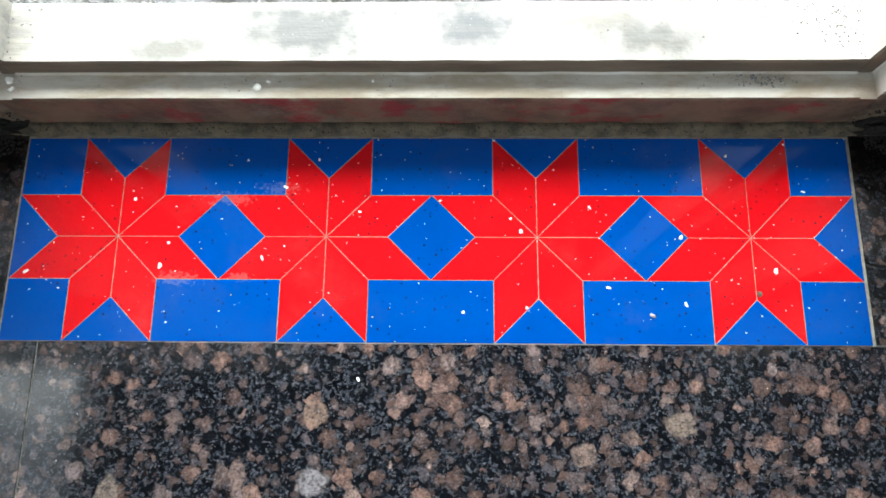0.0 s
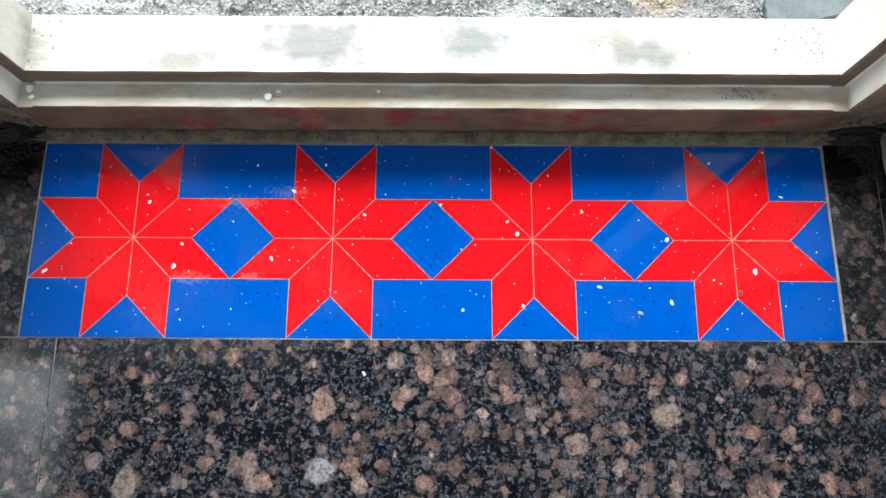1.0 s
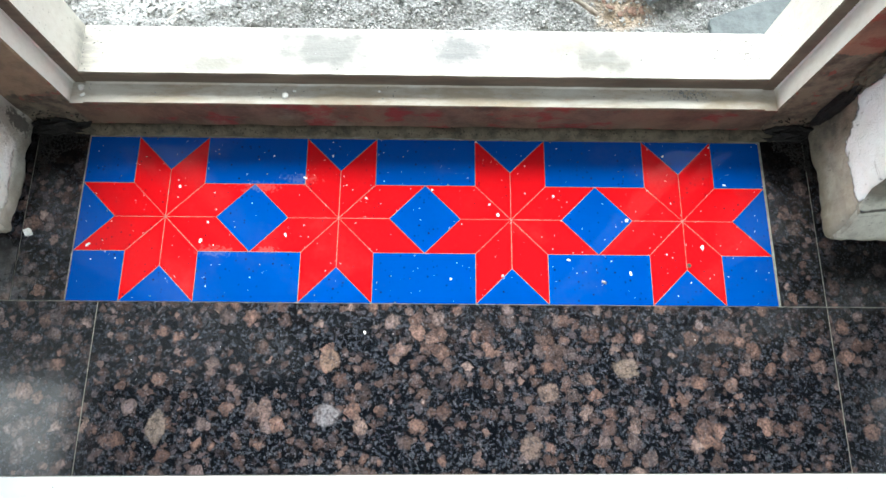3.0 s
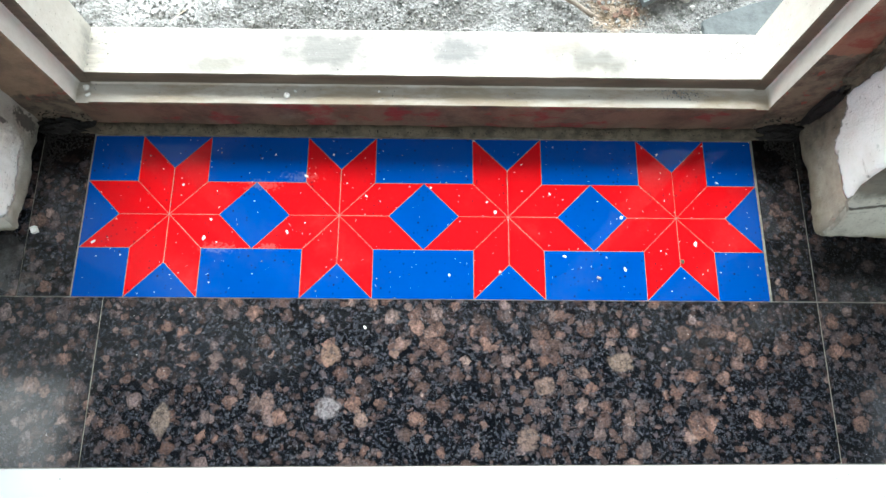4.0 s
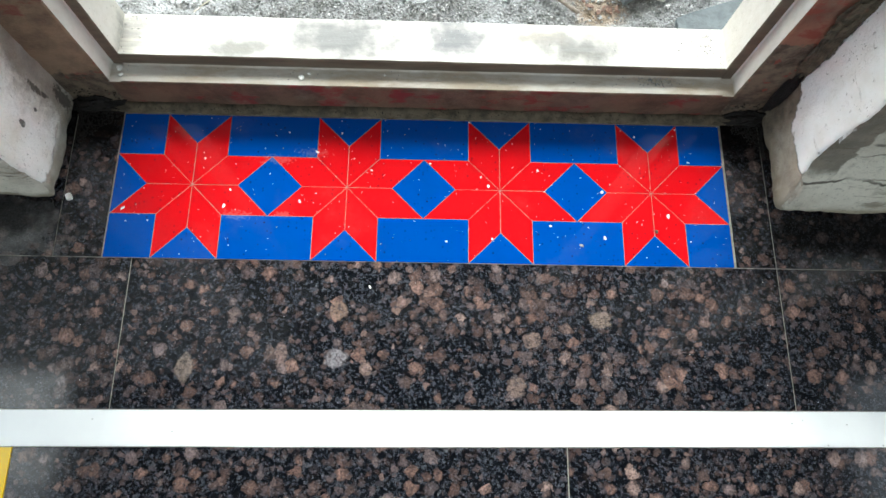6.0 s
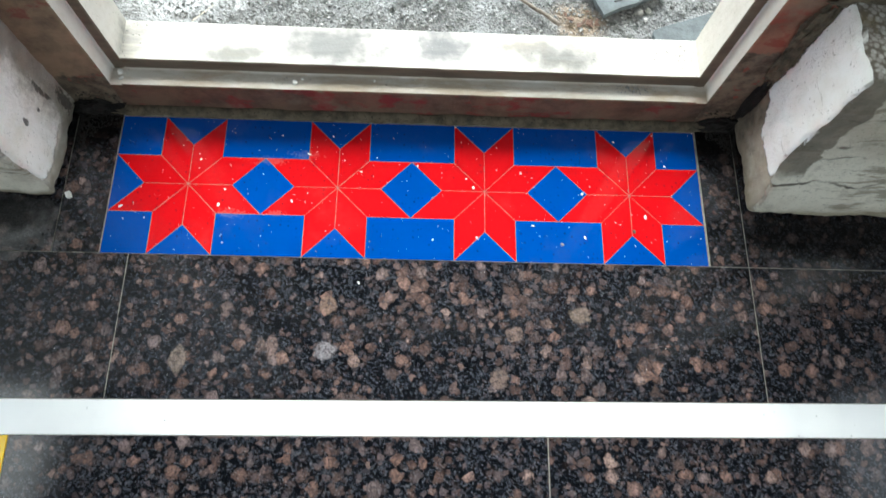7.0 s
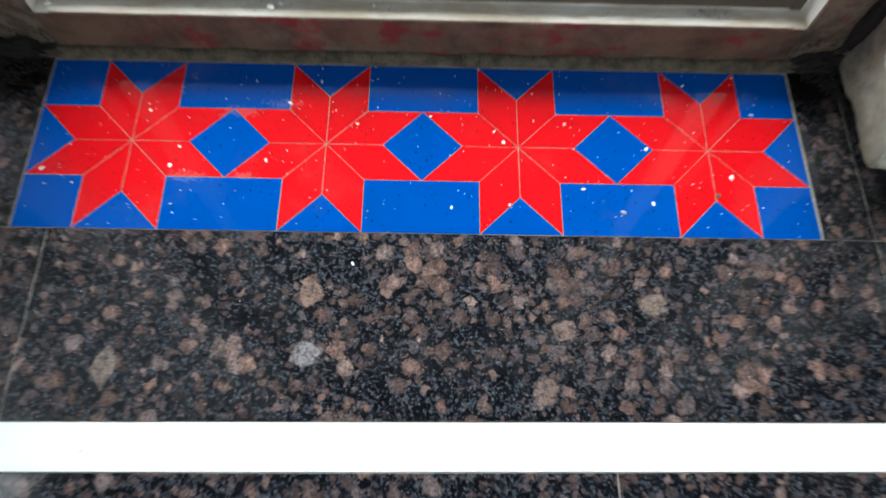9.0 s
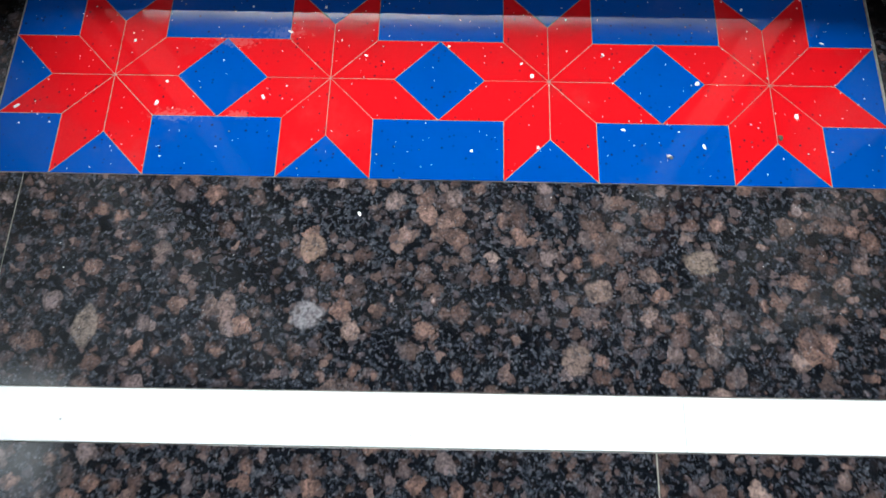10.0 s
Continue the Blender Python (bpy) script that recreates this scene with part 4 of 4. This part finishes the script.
for x, y, s, sd in ((-0.197, 0.281, 0.0052, 61), (-0.186, 0.289, 0.003, 62), (-0.484, 0.290, 0.0055, 63), (-0.481, 0.279, 0.0042, 64), (-0.065, 0.290, 0.0024, 65)):
    tagged(part("mortar_crumb", lump(s, sd, 2, (1.1, 0.9, 0.8), 0.5), LIME, at=pose(x, y, ZL + s * 0.5, 0, 0, sd * 20)), "pale crumb of mortar lying on the sill ledge", "crumb", "mortar crumbs")

# ---- splashes of plaster on the tiles and floor ----
def splash(x, y, r, seed, mat=LIME, high=0.35):
    bm = lump(r, seed, 2, (1.0 + (seed % 5) * 0.12, 0.85, high), 0.5)
    tagged(part("plaster_splash", bm, mat, at=pose(x, y, r * high * 0.2, 0, 0, seed * 37)), "small dried splash of white plaster stuck to the tiles", "plaster splash", "plaster splashes")


SPLASHES = ((-0.48, 0.082, 3.6), (-0.321, 0.089, 3.6), (-0.2, 0.099, 2.6), (-0.177, 0.187, 2.4), (-0.225, 0.221, 2.0), (0.293, 0.125, 3.4), (0.4, 0.085, 3.6), (0.294, 0.046, 2.6),
            (0.206, 0.065, 2.4), (0.038, 0.036, 2.4), (0.111, 0.041, 2.4), (-0.359, 0.171, 2.4), (-0.313, 0.117, 2.0), (-0.086, 0.156, 1.8), (0.01, 0.17, 2.2), (0.094, 0.148, 2.2),
            (0.106, 0.132, 2.8), (0.188, 0.162, 2.0), (0.442, 0.182, 2.0), (0.425, 0.242, 1.8), (0.354, 0.227, 2.2), (-0.138, 0.222, 1.8), (-0.081, -0.041, 2.6), (0.075, 0.247, 1.8))
for i, (x, y, r) in enumerate(SPLASHES):
    splash(x, y, r / 1000, i + 1)
splash(0.378, 0.059, 0.0036, 71, MORTAR, 0.8)
splash(0.255, 0.033, 0.0034, 72, STONE, 0.8)
rng = random.Random(31)
spots = []
for _ in range(330):
    x, y = rng.uniform(-0.5, 0.5), rng.uniform(0.0, 0.25)
    s = rng.uniform(0.0005, 0.0011) + 0.0011 * rng.random() ** 4
    spots.append((x, y, s * 0.25, s))
for _ in range(60):
    x, y = rng.uniform(-0.7, 0.7), rng.uniform(-0.23, 0.0)
    s = rng.uniform(0.0004, 0.0010)
    spots.append((x, y, s * 0.25, s))
grit("plaster_flecks", spots, LIME, 6, "tiny white plaster flecks over the tiles and granite", "flecks")
chip = bmesh.new()
box(chip, -0.0042, 0.0042, -0.005, 0.005, 0, 0.008)
bmesh.ops.bevel(chip, geom=chip.edges[:], offset=0.0007, segments=1, affect="EDGES")
tagged(part("plaster_chip", chip, LIME, at=pose(-0.566, 0.098, 0.0, 6, 4, 25)), "small white chip of plaster on the floor by the wall", "plaster chip")
